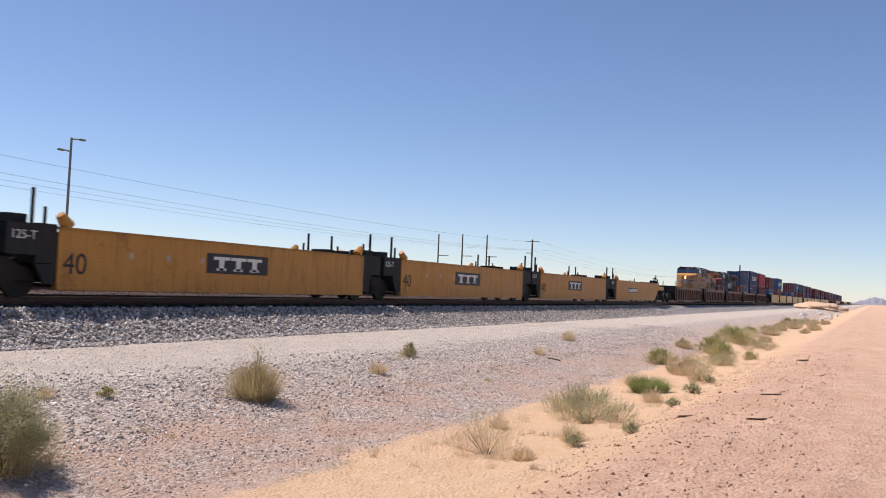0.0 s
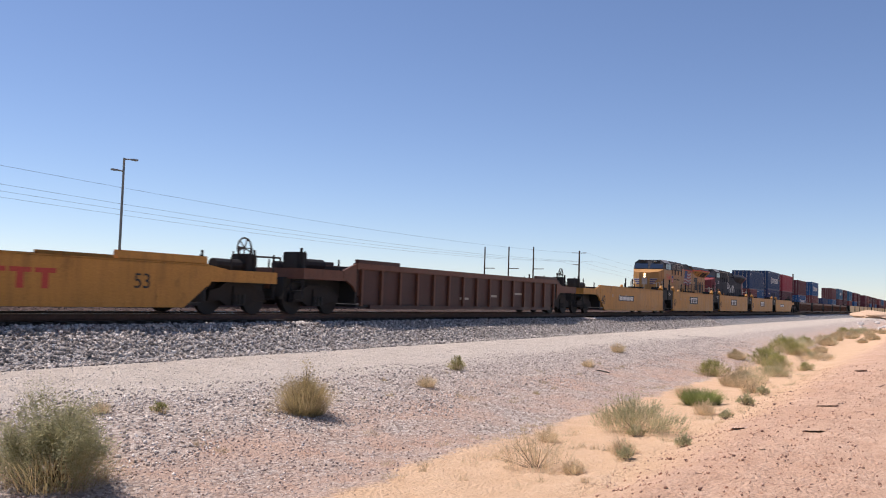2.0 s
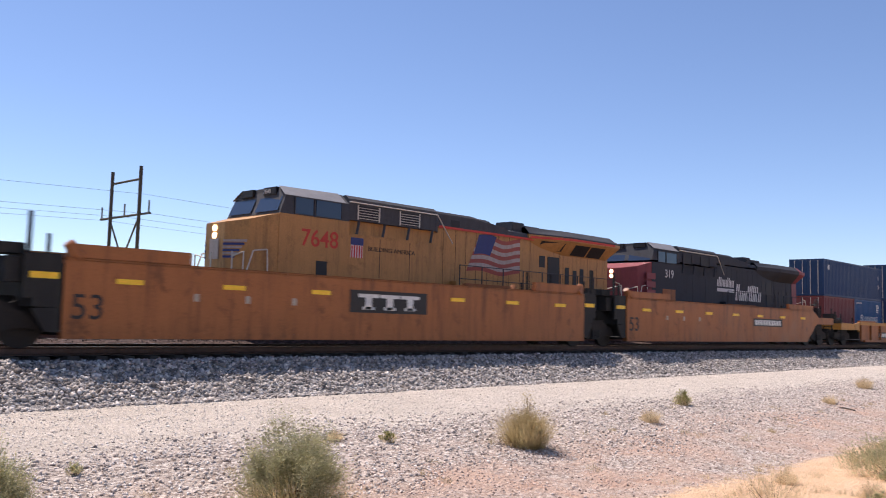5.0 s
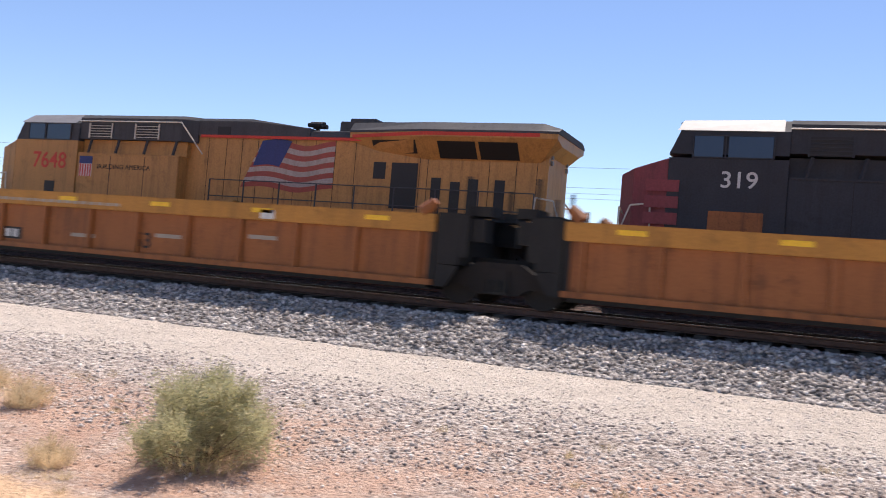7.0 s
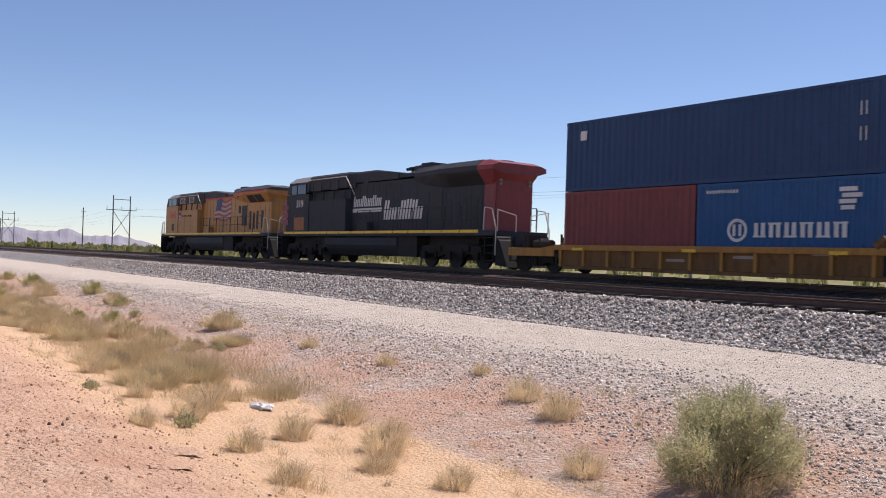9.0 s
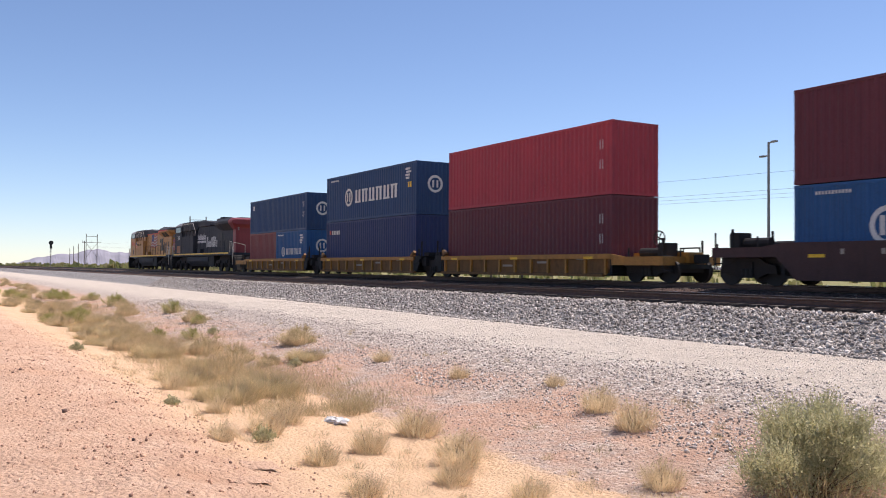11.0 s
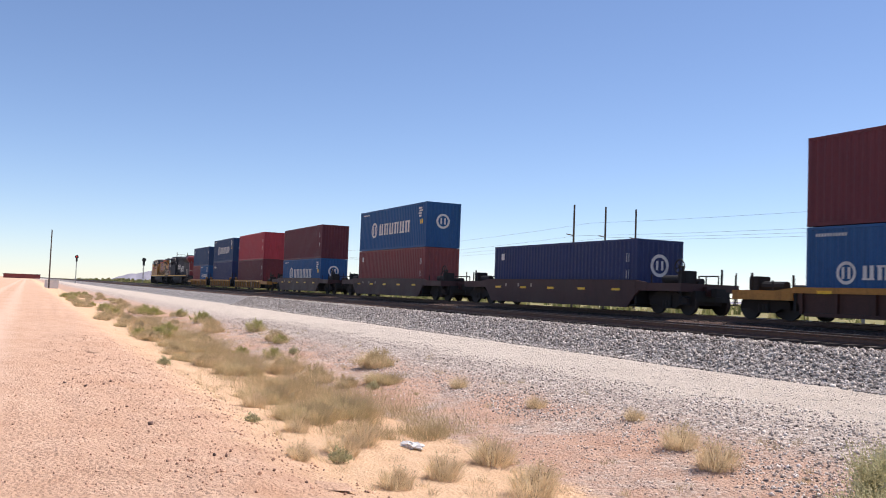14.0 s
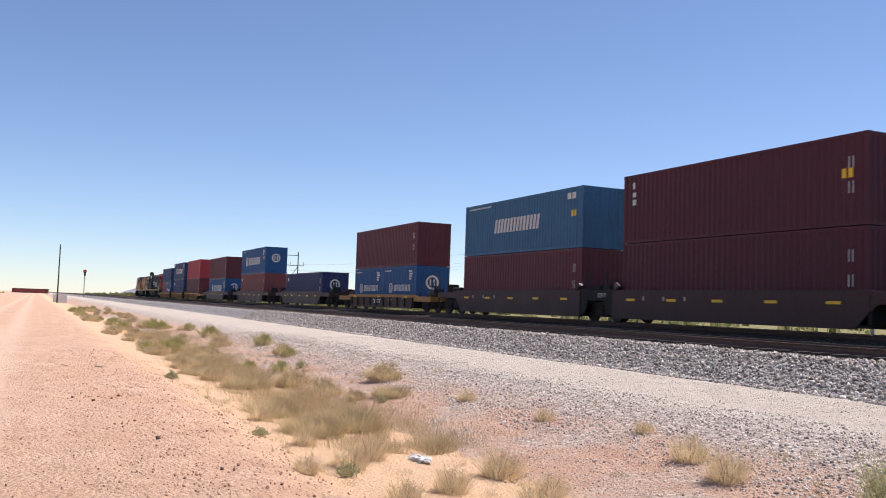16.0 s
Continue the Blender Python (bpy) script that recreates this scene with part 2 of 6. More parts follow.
def ground_material():
    m, nt, b = nodes_of("desert_ground")
    co = coords(nt)
    L = nt.links
    sep = nt.nodes.new("ShaderNodeSeparateXYZ")
    L.new(co, sep.inputs[0])

    def math_node(op, a, c):
        n = nt.nodes.new("ShaderNodeMath")
        n.operation = op
        for s, v in ((n.inputs[0], a), (n.inputs[1], c)):
            if isinstance(v, (int, float)):
                s.default_value = v
            else:
                L.new(v, s)
        return n.outputs[0]

    edge = math_node("SUBTRACT", noise_tex(nt, co, 0.55, 6, 0.65), 0.5)
    fray = math_node("SUBTRACT", noise_tex(nt, co, 6.0, 4, 0.7), 0.5)

    def zone(y, soft, sway, fr):
        v = math_node("ADD", math_node("ADD", sep.outputs[1], math_node("MULTIPLY", edge, sway)), math_node("MULTIPLY", fray, fr))
        n = nt.nodes.new("ShaderNodeMapRange")
        n.inputs[1].default_value, n.inputs[2].default_value = y - soft, y + soft
        L.new(v, n.inputs[0])
        return n.outputs[0]

    patch = noise_tex(nt, co, 0.35, 5)
    mid = noise_tex(nt, co, 2.5, 6, 0.7)
    fine = noise_tex(nt, co, 45, 5, 0.75)
    vor = nt.nodes.new("ShaderNodeTexVoronoi")
    vor.inputs["Scale"].default_value = 22
    L.new(co, vor.inputs["Vector"])
    vor2 = nt.nodes.new("ShaderNodeTexVoronoi")
    vor2.inputs["Scale"].default_value = 13
    L.new(co, vor2.inputs["Vector"])
    stone_val = nt.nodes.new("ShaderNodeSeparateColor")
    L.new(vor.outputs["Color"], stone_val.inputs[0])
    stone_val2 = nt.nodes.new("ShaderNodeSeparateColor")
    L.new(vor2.outputs["Color"], stone_val2.inputs[0])
    dirt = ramp(nt, mid, [(0.25, (0.54, 0.34, 0.23)), (0.5, (0.68, 0.455, 0.32)), (0.8, (0.77, 0.55, 0.405))])
    dirt = mix(nt, ramp(nt, patch, [(0.45, (0, 0, 0)), (0.7, (0.6, 0.6, 0.6))]), dirt, (0.58, 0.345, 0.22))
    # two wheel tracks worn smooth and pale, fading out towards +x
    worn = nt.nodes.new("ShaderNodeMapRange")
    worn.inputs[1].default_value, worn.inputs[2].default_value, worn.inputs[3].default_value, worn.inputs[4].default_value = 2.0, -4.0, 0.12, 1.0
    L.new(sep.outputs[0], worn.inputs[0])
    crumb = ramp(nt, noise_tex(nt, co, 7.0, 7, 0.75), [(0.46, (0, 0, 0)), (0.66, (0.5, 0.5, 0.5))])
    dirt = mix(nt, crumb, dirt, (0.52, 0.31, 0.205))
    for yc in (-0.75, -2.55):
        off = math_node("ABSOLUTE", math_node("SUBTRACT", math_node("ADD", sep.outputs[1], math_node("MULTIPLY", edge, 0.9)), yc), 0)
        band = nt.nodes.new("ShaderNodeMapRange")
        band.inputs[1].default_value, band.inputs[2].default_value, band.inputs[3].default_value, band.inputs[4].default_value = 0.15, 0.6, 0.55, 0.0
        L.new(off, band.inputs[0])
        dirt = mix(nt, math_node("MULTIPLY", band.outputs[0], worn.outputs[0]), dirt, (0.78, 0.57, 0.43))
    specks = nt.nodes.new("ShaderNodeTexVoronoi")
    specks.inputs["Scale"].default_value = 9
    L.new(co, specks.inputs["Vector"])
    dirt = mix(nt, ramp(nt, specks.outputs["Distance"], [(0.07, (0.6, 0.6, 0.6)), (0.12, (0, 0, 0))]), dirt, (0.33, 0.19, 0.135))
    sand = ramp(nt, mid, [(0.2, (0.66, 0.43, 0.255)), (0.7, (0.78, 0.55, 0.36))])
    clay = ramp(nt, mid, [(0.3, (0.50, 0.325, 0.235)), (0.7, (0.62, 0.46, 0.36))])
    gravel = ramp(nt, stone_val.outputs[0], [(0.0, (0.26, 0.21, 0.175)), (0.45, (0.47, 0.395, 0.335)), (0.8, (0.60, 0.515, 0.445)), (1.0, (0.76, 0.68, 0.60))])
    mixed = mix(nt, ramp(nt, noise_tex(nt, co, 0.9, 6, 0.7), [(0.38, (0, 0, 0)), (0.62, (1, 1, 1))]), gravel, clay)
    haul = ramp(nt, fine, [(0.25, (0.40, 0.35, 0.29)), (0.5, (0.66, 0.59, 0.50)), (0.8, (0.82, 0.75, 0.65))])
    haul = mix(nt, 0.35, haul, gravel)
    haul = mix(nt, 1.0, haul, ramp(nt, noise_tex(nt, co, 1.1, 6, 0.7), [(0.3, (0.86, 0.85, 0.84)), (0.7, (1.06, 1.06, 1.06))]), "MULTIPLY")
    ballast = ramp(nt, stone_val2.outputs[0], [(0.0, (0.10, 0.095, 0.09)), (0.5, (0.31, 0.29, 0.275)), (1.0, (0.50, 0.475, 0.45))])
    scrub = ramp(nt, noise_tex(nt, co, 0.12, 8, 0.75), [(0.35, (0.34, 0.26, 0.15)), (0.5, (0.22, 0.22, 0.09)), (0.7, (0.40, 0.29, 0.18))])
    c = mix(nt, zone(2.6, 0.5, 1.6, 0.5), dirt, sand)
    c = mix(nt, zone(5.45, 0.10, 0.9, 0.55), c, mixed)
    c = mix(nt, zone(8.0, 0.7, 3.2, 1.2), c, gravel)
    # reddish clay washed bare along the upstream half of the slope
    west = nt.nodes.new("ShaderNodeMapRange")
    west.inputs[1].default_value, west.inputs[2].default_value, west.inputs[3].default_value, west.inputs[4].default_value = 0.5, -3.5, 0.0, 1.0
    L.new(sep.outputs[0], west.inputs[0])
    bare = ramp(nt, noise_tex(nt, co, 0.55, 6, 0.68), [(0.40, (0, 0, 0)), (0.56, (0.85, 0.85, 0.85))])
    slope = math_node("MULTIPLY", zone(5.6, 0.3, 1.2, 0.8), math_node("SUBTRACT", 1.0, zone(8.3, 0.4, 1.6, 1.0)))
    c = mix(nt, math_node("MULTIPLY", math_node("MULTIPLY", slope, west.outputs[0]), bare), c, ramp(nt, mid, [(0.3, (0.50, 0.29, 0.195)), (0.7, (0.64, 0.42, 0.30))]))
    c = mix(nt, zone(9.8, 0.55, 1.5, 1.3), c, haul)
    c = mix(nt, zone(14.1, 0.12, 0.5, 0.4), c, ballast)
    # rust, oil and dust round the rails
    bed = ramp(nt, stone_val2.outputs[0], [(0.0, (0.035, 0.022, 0.018)), (0.6, (0.095, 0.062, 0.050)), (1.0, (0.165, 0.115, 0.095))])
    c = mix(nt, math_node("MULTIPLY", zone(15.85, 0.10, 0.15, 0.25), math_node("SUBTRACT", 1.0, zone(26.0, 0.15, 0.2, 0.3))), c, bed)
    c = mix(nt, zone(28.2, 0.3, 0.8, 0.6), c, scrub)
    c = mix(nt, 1.0, c, ramp(nt, fine, [(0.2, (0.78, 0.78, 0.78)), (0.75, (1.12, 1.12, 1.12))]), "MULTIPLY")
    L.new(c, b.inputs["Base Color"])
    b.inputs["Roughness"].default_value = 0.97
    b.inputs["Specular IOR Level"].default_value = 0.15
    h = math_node("ADD", math_node("MULTIPLY", fine, 0.5), math_node("ADD", math_node("MULTIPLY", vor.outputs["Distance"], -0.6), math_node("MULTIPLY", mid, 1.2)))
    bump(nt, b, h, 1.0, 0.05)
    return m


gme.materials.append(ground_material())

# ---- loose stones ----


def stone_material(name, stops):
    m, nt, b = nodes_of(name)
    g = nt.nodes.new("ShaderNodeNewGeometry")
    c = ramp(nt, g.outputs["Random Per Island"], stops)
    c = mix(nt, 1.0, c, ramp(nt, noise_tex(nt, coords(nt), 30, 3), [(0.3, (0.8, 0.8, 0.8)), (0.7, (1.1, 1.1, 1.1))]), "MULTIPLY")
    nt.links.new(c, b.inputs["Base Color"])
    b.inputs["Roughness"].default_value = 0.85
    return m


def stones(name, label, count, where, size, material, seed):
    """Angular stones, each a crushed eight-sided lump, lying on the ground; one mesh."""
    rng = np.random.default_rng(seed)
    base = np.array([(1, 0, 0), (0, 1, 0), (-1, 0, 0), (0, -1, 0), (0, 0, 1), (0, 0, -1)], float)
    tri = np.array([(0, 1, 4), (1, 2, 4), (2, 3, 4), (3, 0, 4), (1, 0, 5), (2, 1, 5), (3, 2, 5), (0, 3, 5)])
    x, y = where(rng, count)
    z = np.array([surface(a, c) for a, c in zip(x, y)])
    s = size[0] + (size[1] - size[0]) * rng.random(count) ** 2.2
    v = base[None] * (0.65 + 0.7 * rng.random((count, 6, 1))) * s[:, None, None] * (0.6 + 0.6 * rng.random((count, 1, 3)))
    q = rng.normal(size=(count, 4))
    q /= np.linalg.norm(q, axis=1)[:, None]
    w, a, b2, c = q.T
    rot = np.stack([np.stack([1 - 2 * (b2 * b2 + c * c), 2 * (a * b2 - c * w), 2 * (a * c + b2 * w)], -1), np.stack([2 * (a * b2 + c * w), 1 - 2 * (a * a + c * c), 2 * (b2 * c - a * w)], -1),
                    np.stack([2 * (a * c - b2 * w), 2 * (b2 * c + a * w), 1 - 2 * (a * a + b2 * b2)], -1)], -2)
    v = np.einsum("nij,nkj->nki", rot, v) + np.stack([x, y, z + 0.25 * s], -1)[:, None]
    f = (tri[None] + 6 * np.arange(count)[:, None, None]).reshape(-1, 3)
    me = bpy.data.meshes.new(name)
    me.vertices.add(count * 6)
    me.vertices.foreach_set("co", v.reshape(-1))
    me.loops.add(len(f) * 3)
    me.polygons.add(len(f))
    me.loops.foreach_set("vertex_index", f.reshape(-1))
    me.polygons.foreach_set("loop_start", np.arange(len(f)) * 3)
    me.update(calc_edges=True)
    me.materials.append(material)
    return tagged(new(name, me), label, "stones", kind="stuff")


BALLASTSTONE = stone_material("ballast_stone", [(0.0, (0.12, 0.10, 0.088)), (0.45, (0.38, 0.335, 0.295)), (0.85, (0.56, 0.505, 0.455)), (1.0, (0.78, 0.72, 0.66))])
GRAVELSTONE = stone_material("gravel_stone", [(0.0, (0.18, 0.15, 0.13)), (0.3, (0.47, 0.40, 0.345)), (0.8, (0.68, 0.595, 0.52)), (1.0, (0.88, 0.81, 0.74))])
DARKCLOD = stone_material("dark_clod", [(0.0, (0.10, 0.06, 0.05)), (0.5, (0.26, 0.15, 0.11)), (1.0, (0.42, 0.25, 0.18))])
CLOD = stone_material("dirt_clod", [(0.0, (0.24, 0.135, 0.095)), (0.12, (0.50, 0.295, 0.20)), (1.0, (0.70, 0.45, 0.31))])


def spread(reach, y0, y1, power=1.0):
    def f(rng, n):
        x = reach * (2 * rng.random(n) - 1)
        x = np.sign(x) * reach * (np.abs(x) / reach) ** 1.5
        return x, y0 + (y1 - y0) * rng.random(n) ** power
    return f


def washed_spread(reach, y0, y1, power):
    """Like spread, but most stones low on the washed clay lie higher up, by the road."""
    def f(rng, n):
        x, y = spread(reach, y0, y1, power)(rng, n)
        low = (x < -1.0) & (y < 7.0) & (rng.random(n) < 0.40)
        y = np.where(low, 7.0 + 1.6 * rng.random(n), y)
        return x, y
    return f


BEDSTONE = stone_material("stained_stone", [(0.0, (0.030, 0.019, 0.016)), (0.6, (0.095, 0.062, 0.050)), (1.0, (0.18, 0.13, 0.105))])
PINKSTONE = stone_material("pinkish_gravel", [(0.0, (0.22, 0.16, 0.13)), (0.3, (0.53, 0.40, 0.325)), (0.8, (0.71, 0.57, 0.475)), (1.0, (0.88, 0.79, 0.71))])
HAULSTONE = stone_material("road_gravel", [(0.0, (0.25, 0.21, 0.18)), (0.25, (0.58, 0.52, 0.45)), (1.0, (0.86, 0.80, 0.72))])


def frayed(reach, y0, y1, y2):
    """Even from y0 to y1, thinning out to y2, with an uneven edge."""
    def f(rng, n):
        x, y = spread(reach, 0.0, 1.0)(rng, n)
        tail = rng.random(n) < 0.30
        y = np.where(tail, y1 + (y2 - y1) * rng.random(n) ** 1.8, y0 + (y1 - y0) * y)
        return x, y + 0.25 * np.sin(0.9 * x) + 0.15 * np.sin(2.3 * x + 1)
    return f


stones("ballast_stones", "grey crushed stone ballast on the track shoulder", 78000, spread(70, 14.0, 15.95), (0.022, 0.062), BALLASTSTONE, 1)
stones("ballast_between_tracks", "dark stained ballast round the rails", 12000, spread(60, 15.9, 22.5), (0.022, 0.05), BEDSTONE, 2)
stones("coarse_gravel", "loose grey gravel on the road's lower shoulder", 56000, frayed(45, 7.2, 9.4, 10.7), (0.009, 0.032), GRAVELSTONE, 3)
stones("pinkish_gravel", "fine pinkish gravel washed down the slope", 46000, washed_spread(34, 5.45, 7.9, 0.8), (0.006, 0.022), PINKSTONE, 7)
stones("road_gravel", "fine pale gravel on the service road", 42000, spread(40, 9.2, 14.1), (0.006, 0.020), HAULSTONE, 4)
stones("dirt_clods", "reddish dirt clods and pebbles along the bank", 15000, spread(30, 0.4, 3.1, 0.8), (0.004, 0.022), CLOD, 5)
stones("road_pebbles", "small reddish pebbles on the dirt road", 12000, spread(24, -6.0, 1.6), (0.003, 0.018), CLOD, 8)
stones("bank_clods", "larger reddish dirt clods on the bank", 420, spread(26, 0.6, 3.2, 0.8), (0.008, 0.032), DARKCLOD, 6)

# ---- tracks ----


def track(name, y, z, label):
    t = tagged(new(name), label, "railway track", "two parallel tracks", "structure")
    for side in (-0.75, 0.75):
        bm = bmesh.new()
        web = [(-0.07, -0.17), (0.07, -0.17), (0.07, -0.155), (0.012, -0.13), (0.012, -0.045), (0.036, -0.03), (0.036, -0.003), (-0.036, -0.003), (-0.036, -0.03), (-0.012, -0.045), (-0.012, -0.13), (-0.07, -0.155)]
        loft(bm, [[(x, y + side + a, z + b) for a, b in web] for x in (-2500, 2500)])
        r = part("rail", bm, RAILSTEEL, t, "rusty brown steel rail")
        part("rail_head", lump([(-2500, 2500, y + side - 0.03, y + side + 0.03, z - 0.002, z)]), RAILHEAD, r, "polished running surface of the rail")
    tie = mesh_of("tie", lump([(-0.115, 0.115, y - 1.3, y + 1.3, z - 0.33, z - 0.17)]), TIE, 0.012)
    for i in range(-75, 75):
        share("tie", tie, t, (i * 0.55 * 1.0, 0, 0))
    return t


track("track_1", NEAR_Y, NEAR_Z, "near railway track with rusty rails on grey ballast")
track("track_2", FAR_Y, FAR_Z, "far railway track with rusty rails on grey ballast")

# ---- rolling stock ----
MOVING = []                            # (thing, train, place along its train)


def wheel_mesh(r):
    bm = bmesh.new()
    rod(bm, (0, -0.065, 0), (0, 0.065, 0), r, 24)
    rod(bm, (0, -0.09, 0), (0, -0.065, 0), r * 0.28, 12)
    rod(bm, (0, 0.065, 0), (0, 0.095, 0), r + 0.03, 24)
    return mesh_of("wheel", bm, WHEEL)


CARWHEEL, LOCOWHEEL = wheel_mesh(0.42), wheel_mesh(0.52)


bm = bmesh.new()
for i in (-0.16, 0, 0.16):
    rod(bm, (i, 0, 0.26), (i, 0, 0.52), 0.08, 8)
bx(bm, -0.26, 0.26, -0.06, 0.06, 0.22, 0.27)
SPRINGS = mesh_of("spring_nest", bm, BLACK)


def add_truck(thing, x, wheelbase=1.78, colour=None):
    """A two-axle freight truck: cast side frames with springs, a bolster and four wheels."""
    bm = bmesh.new()
    for s in (-1, 1):
        y0, y1 = sorted((s * 0.93, s * 1.10))
        h = wheelbase / 2
        prism(bm, [(x - h - 0.25, 0.34), (x - h - 0.18, 0.62), (x - h + 0.15, 0.68), (x - 0.45, 0.86), (x + 0.45, 0.86), (x + h - 0.15, 0.68), (x + h + 0.18, 0.62), (x + h + 0.25, 0.34),
                   (x + h - 0.2, 0.36), (x + 0.42, 0.22), (x - 0.42, 0.22), (x - h + 0.2, 0.36)], y0, y1)
    bx(bm, x - 0.22, x + 0.22, -1.15, 1.15, 0.5, 0.74)
    # added filler block, shuts out the light between the wheels
    bx(bm, x - 1.15, x + 1.15, -0.62, 0.62, 0.36, 0.72)
    t = part("truck", bm, TRUCK, thing, "dark rusty cast steel truck")
    for i in (-1, 1):
        for s in (-1, 1):
            w = share("wheel", CARWHEEL, t, (x + i * wheelbase / 2, s * 0.78, 0.42))
            if s > 0:
                w.rotation_euler = (0, 0, 0)
            else:
                w.rotation_euler = (0, 0, math.pi)
    for s in (-1, 1):
        share("spring_nest", SPRINGS, t, (x, s * 1.12, 0))
    return t


def add_logo(thing, x, z, w, h, y, shapes="sign"):
    """A black panel with three pale slab shapes and speed bars."""
    p = part("logo_panel", lump([(x, x + w, y - 0.006, y, z, z + h)]), BLACKPAINT, thing, "black sign panel with pale slab shapes")
    bm = bmesh.new()
    u = w / 10
    for i in range(3):
        a = x + u * (1.0 + 2.7 * i)
        bx(bm, a, a + 2.5 * u, y - 0.012, y - 0.006, z + 0.68 * h, z + 0.84 * h)
        bx(bm, a + 0.85 * u, a + 1.65 * u, y - 0.012, y - 0.006, z + 0.16 * h, z + 0.68 * h)
        bx(bm, a + 0.5 * u, a + 2.0 * u, y - 0.012, y - 0.006, z + 0.14 * h, z + 0.27 * h)
    part("slab_marking", bm, WHITE, p)


def bars(thing, name, x, z, n, w, h, gap, y, material):
    """Unreadable or withheld writing: a row of plain bars."""
    bm = bmesh.new()
    for i in range(n):
        bx(bm, x + i * (w + gap), x + i * (w + gap) + w, y - 0.006, y, z, z + h)
    return part(name, bm, material, thing)


def well_car(L, top, paint_of, label, ribs=0, left="link", right="link", sign="", number="", patches=0, chord=0.16, slope=1.0, raised=0.0, lift=0.2, near=True, logo_at=4.8, marks_at=0.25, red=False, chord_of=None, rib_of=None, low=0.20, group="well cars of the empty train"):
    """One well unit: its body from x = 0 to L, rail top at z = 0, two side walls, floor, ends and trucks."""
    car = tagged(new("well_car"), label, "well car", group)
    W = 1.5
    deck = 1.36 if 1.4 < top < 1.72 else top - 0.12    # height of the end platforms
    chord_of = chord_of or paint_of
    outline = [(0.0, low + 0.55 * (left == "coupler")), (0.75 * slope * (left == "coupler"), low), (L - 0.75 * slope * (right == "coupler"), low), (L, low + 0.55 * (right == "coupler")), (L, top), (0.0, top)]
    outline = [p for i, p in enumerate(outline) if p not in outline[:i]]
    inset = 0.10 if ribs else 0.0
    for s in (-1, 1):
        bm = bmesh.new()
        y0, y1 = sorted((s * (W - inset), s * (W - inset - 0.05)))
        prism(bm, outline, y0, y1)
        side = part("side_wall", bm, paint_of, car)
        y0, y1 = sorted((s * (W + 0.012), s * (W - 0.17)))
        part("top_chord", lump([(0, L, y0, y1, top - chord * (1.6 if ribs else 0.35), top)]), chord_of, side, bevel=0.012)
        part("bottom_sill", lump([(0.8 * (left == "coupler") * slope, L - 0.8 * (right == "coupler") * slope, *sorted((s * (W + 0.01), s * (W - 0.16))), low - 0.03, low + 0.09)]), paint_of, side)
        if raised:
            for a, b in ((0.05, raised), (L - raised, L - 0.05)):
                part("raised_chord", lump([(a, b, *sorted((s * (W + 0.006), s * (W - 0.14))), top - 0.01, top + lift)]), paint_of, side, bevel=0.015)
        if ribs:
            rm = mesh_of("rib", lump([(-0.055, 0.055, *sorted((s * (W - 0.005), s * (W - inset))), low + 0.05, top - chord * 1.5)]), rib_of or paint_of)
            for i in range(ribs):
                share("rib", rm, side, (0.35 + (L - 0.7) * i / (ribs - 1), 0, 0))
    part("floor", lump([(0.1, L - 0.1, -1.42, 1.42, 0.22, 0.30)]), BLACK, car)
    for x0, kind, d in ((0.0, left, -1), (L, right, 1)):
        bm = bmesh.new()
        bx(bm, min(x0, x0 - d * 0.12), max(x0, x0 - d * 0.12), -1.44, 1.44, 0.32, top - 0.12)
        part("bulkhead", bm, BLACK, car)
        if kind == "link":
            bm = bmesh.new()
            bx(bm, *sorted((x0 + d * 0.03, x0 + d * 0.55)), -1.46, 1.46, 0.75, top + 0.04)
            bx(bm, *sorted((x0 + d * 0.5, x0 + d * 1.35)), -0.6, 0.6, 0.62, 0.95)
            for s in (-1, 1):
                prism(bm, [(x0 + d * 0.03, 0.28), (x0 + d * 0.30, 0.30), (x0 + d * 0.55, 0.72), (x0 + d * 0.03, 0.75)], *sorted((s * 1.46, s * 1.38)))
                bx(bm, *sorted((x0 + d * 0.55, x0 + d * 1.0)), *sorted((s * 1.3, s * 0.8)), top - 0.5, top - 0.05)
            for s in (-1, 1):
                bx(bm, *sorted((x0 + d * 0.55, x0 + d * (1.27 if L < 14 and not ribs else 0.72))), *sorted((s * 1.455, s * 1.40)), 0.92, top + 0.02)
            frame_ob = part("end_frame", bm, BLACK, car, "black steel end over the shared truck")
            if near and L > 14 and not ribs:
                part("reflector", lump([(*sorted((x0 + d * 0.10, x0 + d * 0.62)), -1.475, -1.462, top - 0.42, top - 0.30)]), REFLECT, frame_ob, "yellow reflective strip")
            if near and d < 0 and L < 14 and not ribs:
                lettering("125-T", 0.27, x0 - 1.2, -1.457, top - 0.32, WHITE, frame_ob, "stencil_text", 1.0)
            for s in (-1, 1) if near else ():
                part("guide_post", rods([((x0 + d * 0.62, s * 1.35, 0.9), (x0 + d * 0.62, s * 1.35, top + 0.80))], 0.045), BLACK, car)
                part("guide_post", rods([((x0 + d * 0.25, s * 1.3, top), (x0 + d * 0.25, s * 1.3, top + 0.42))], 0.04), BLACK, car)
                part("valve_box", lump([(*sorted((x0 + d * 0.62, x0 + d * 1.1)), *sorted((s * 1.2, s * 0.5)), top + 0.02, top + 0.22)]), BLACK, car)
                bm = bmesh.new()
                rod(bm, (x0 - d * 0.30, s * 1.40, top + 0.02), (x0 - d * 0.06, s * 1.40, top + 0.27), 0.17, 7, 0.10)
                part("guide_cone", bm, paint_of, car)
            if d < 0:
                add_truck(car, x0 - 1.4)
        else:
            bm = bmesh.new()
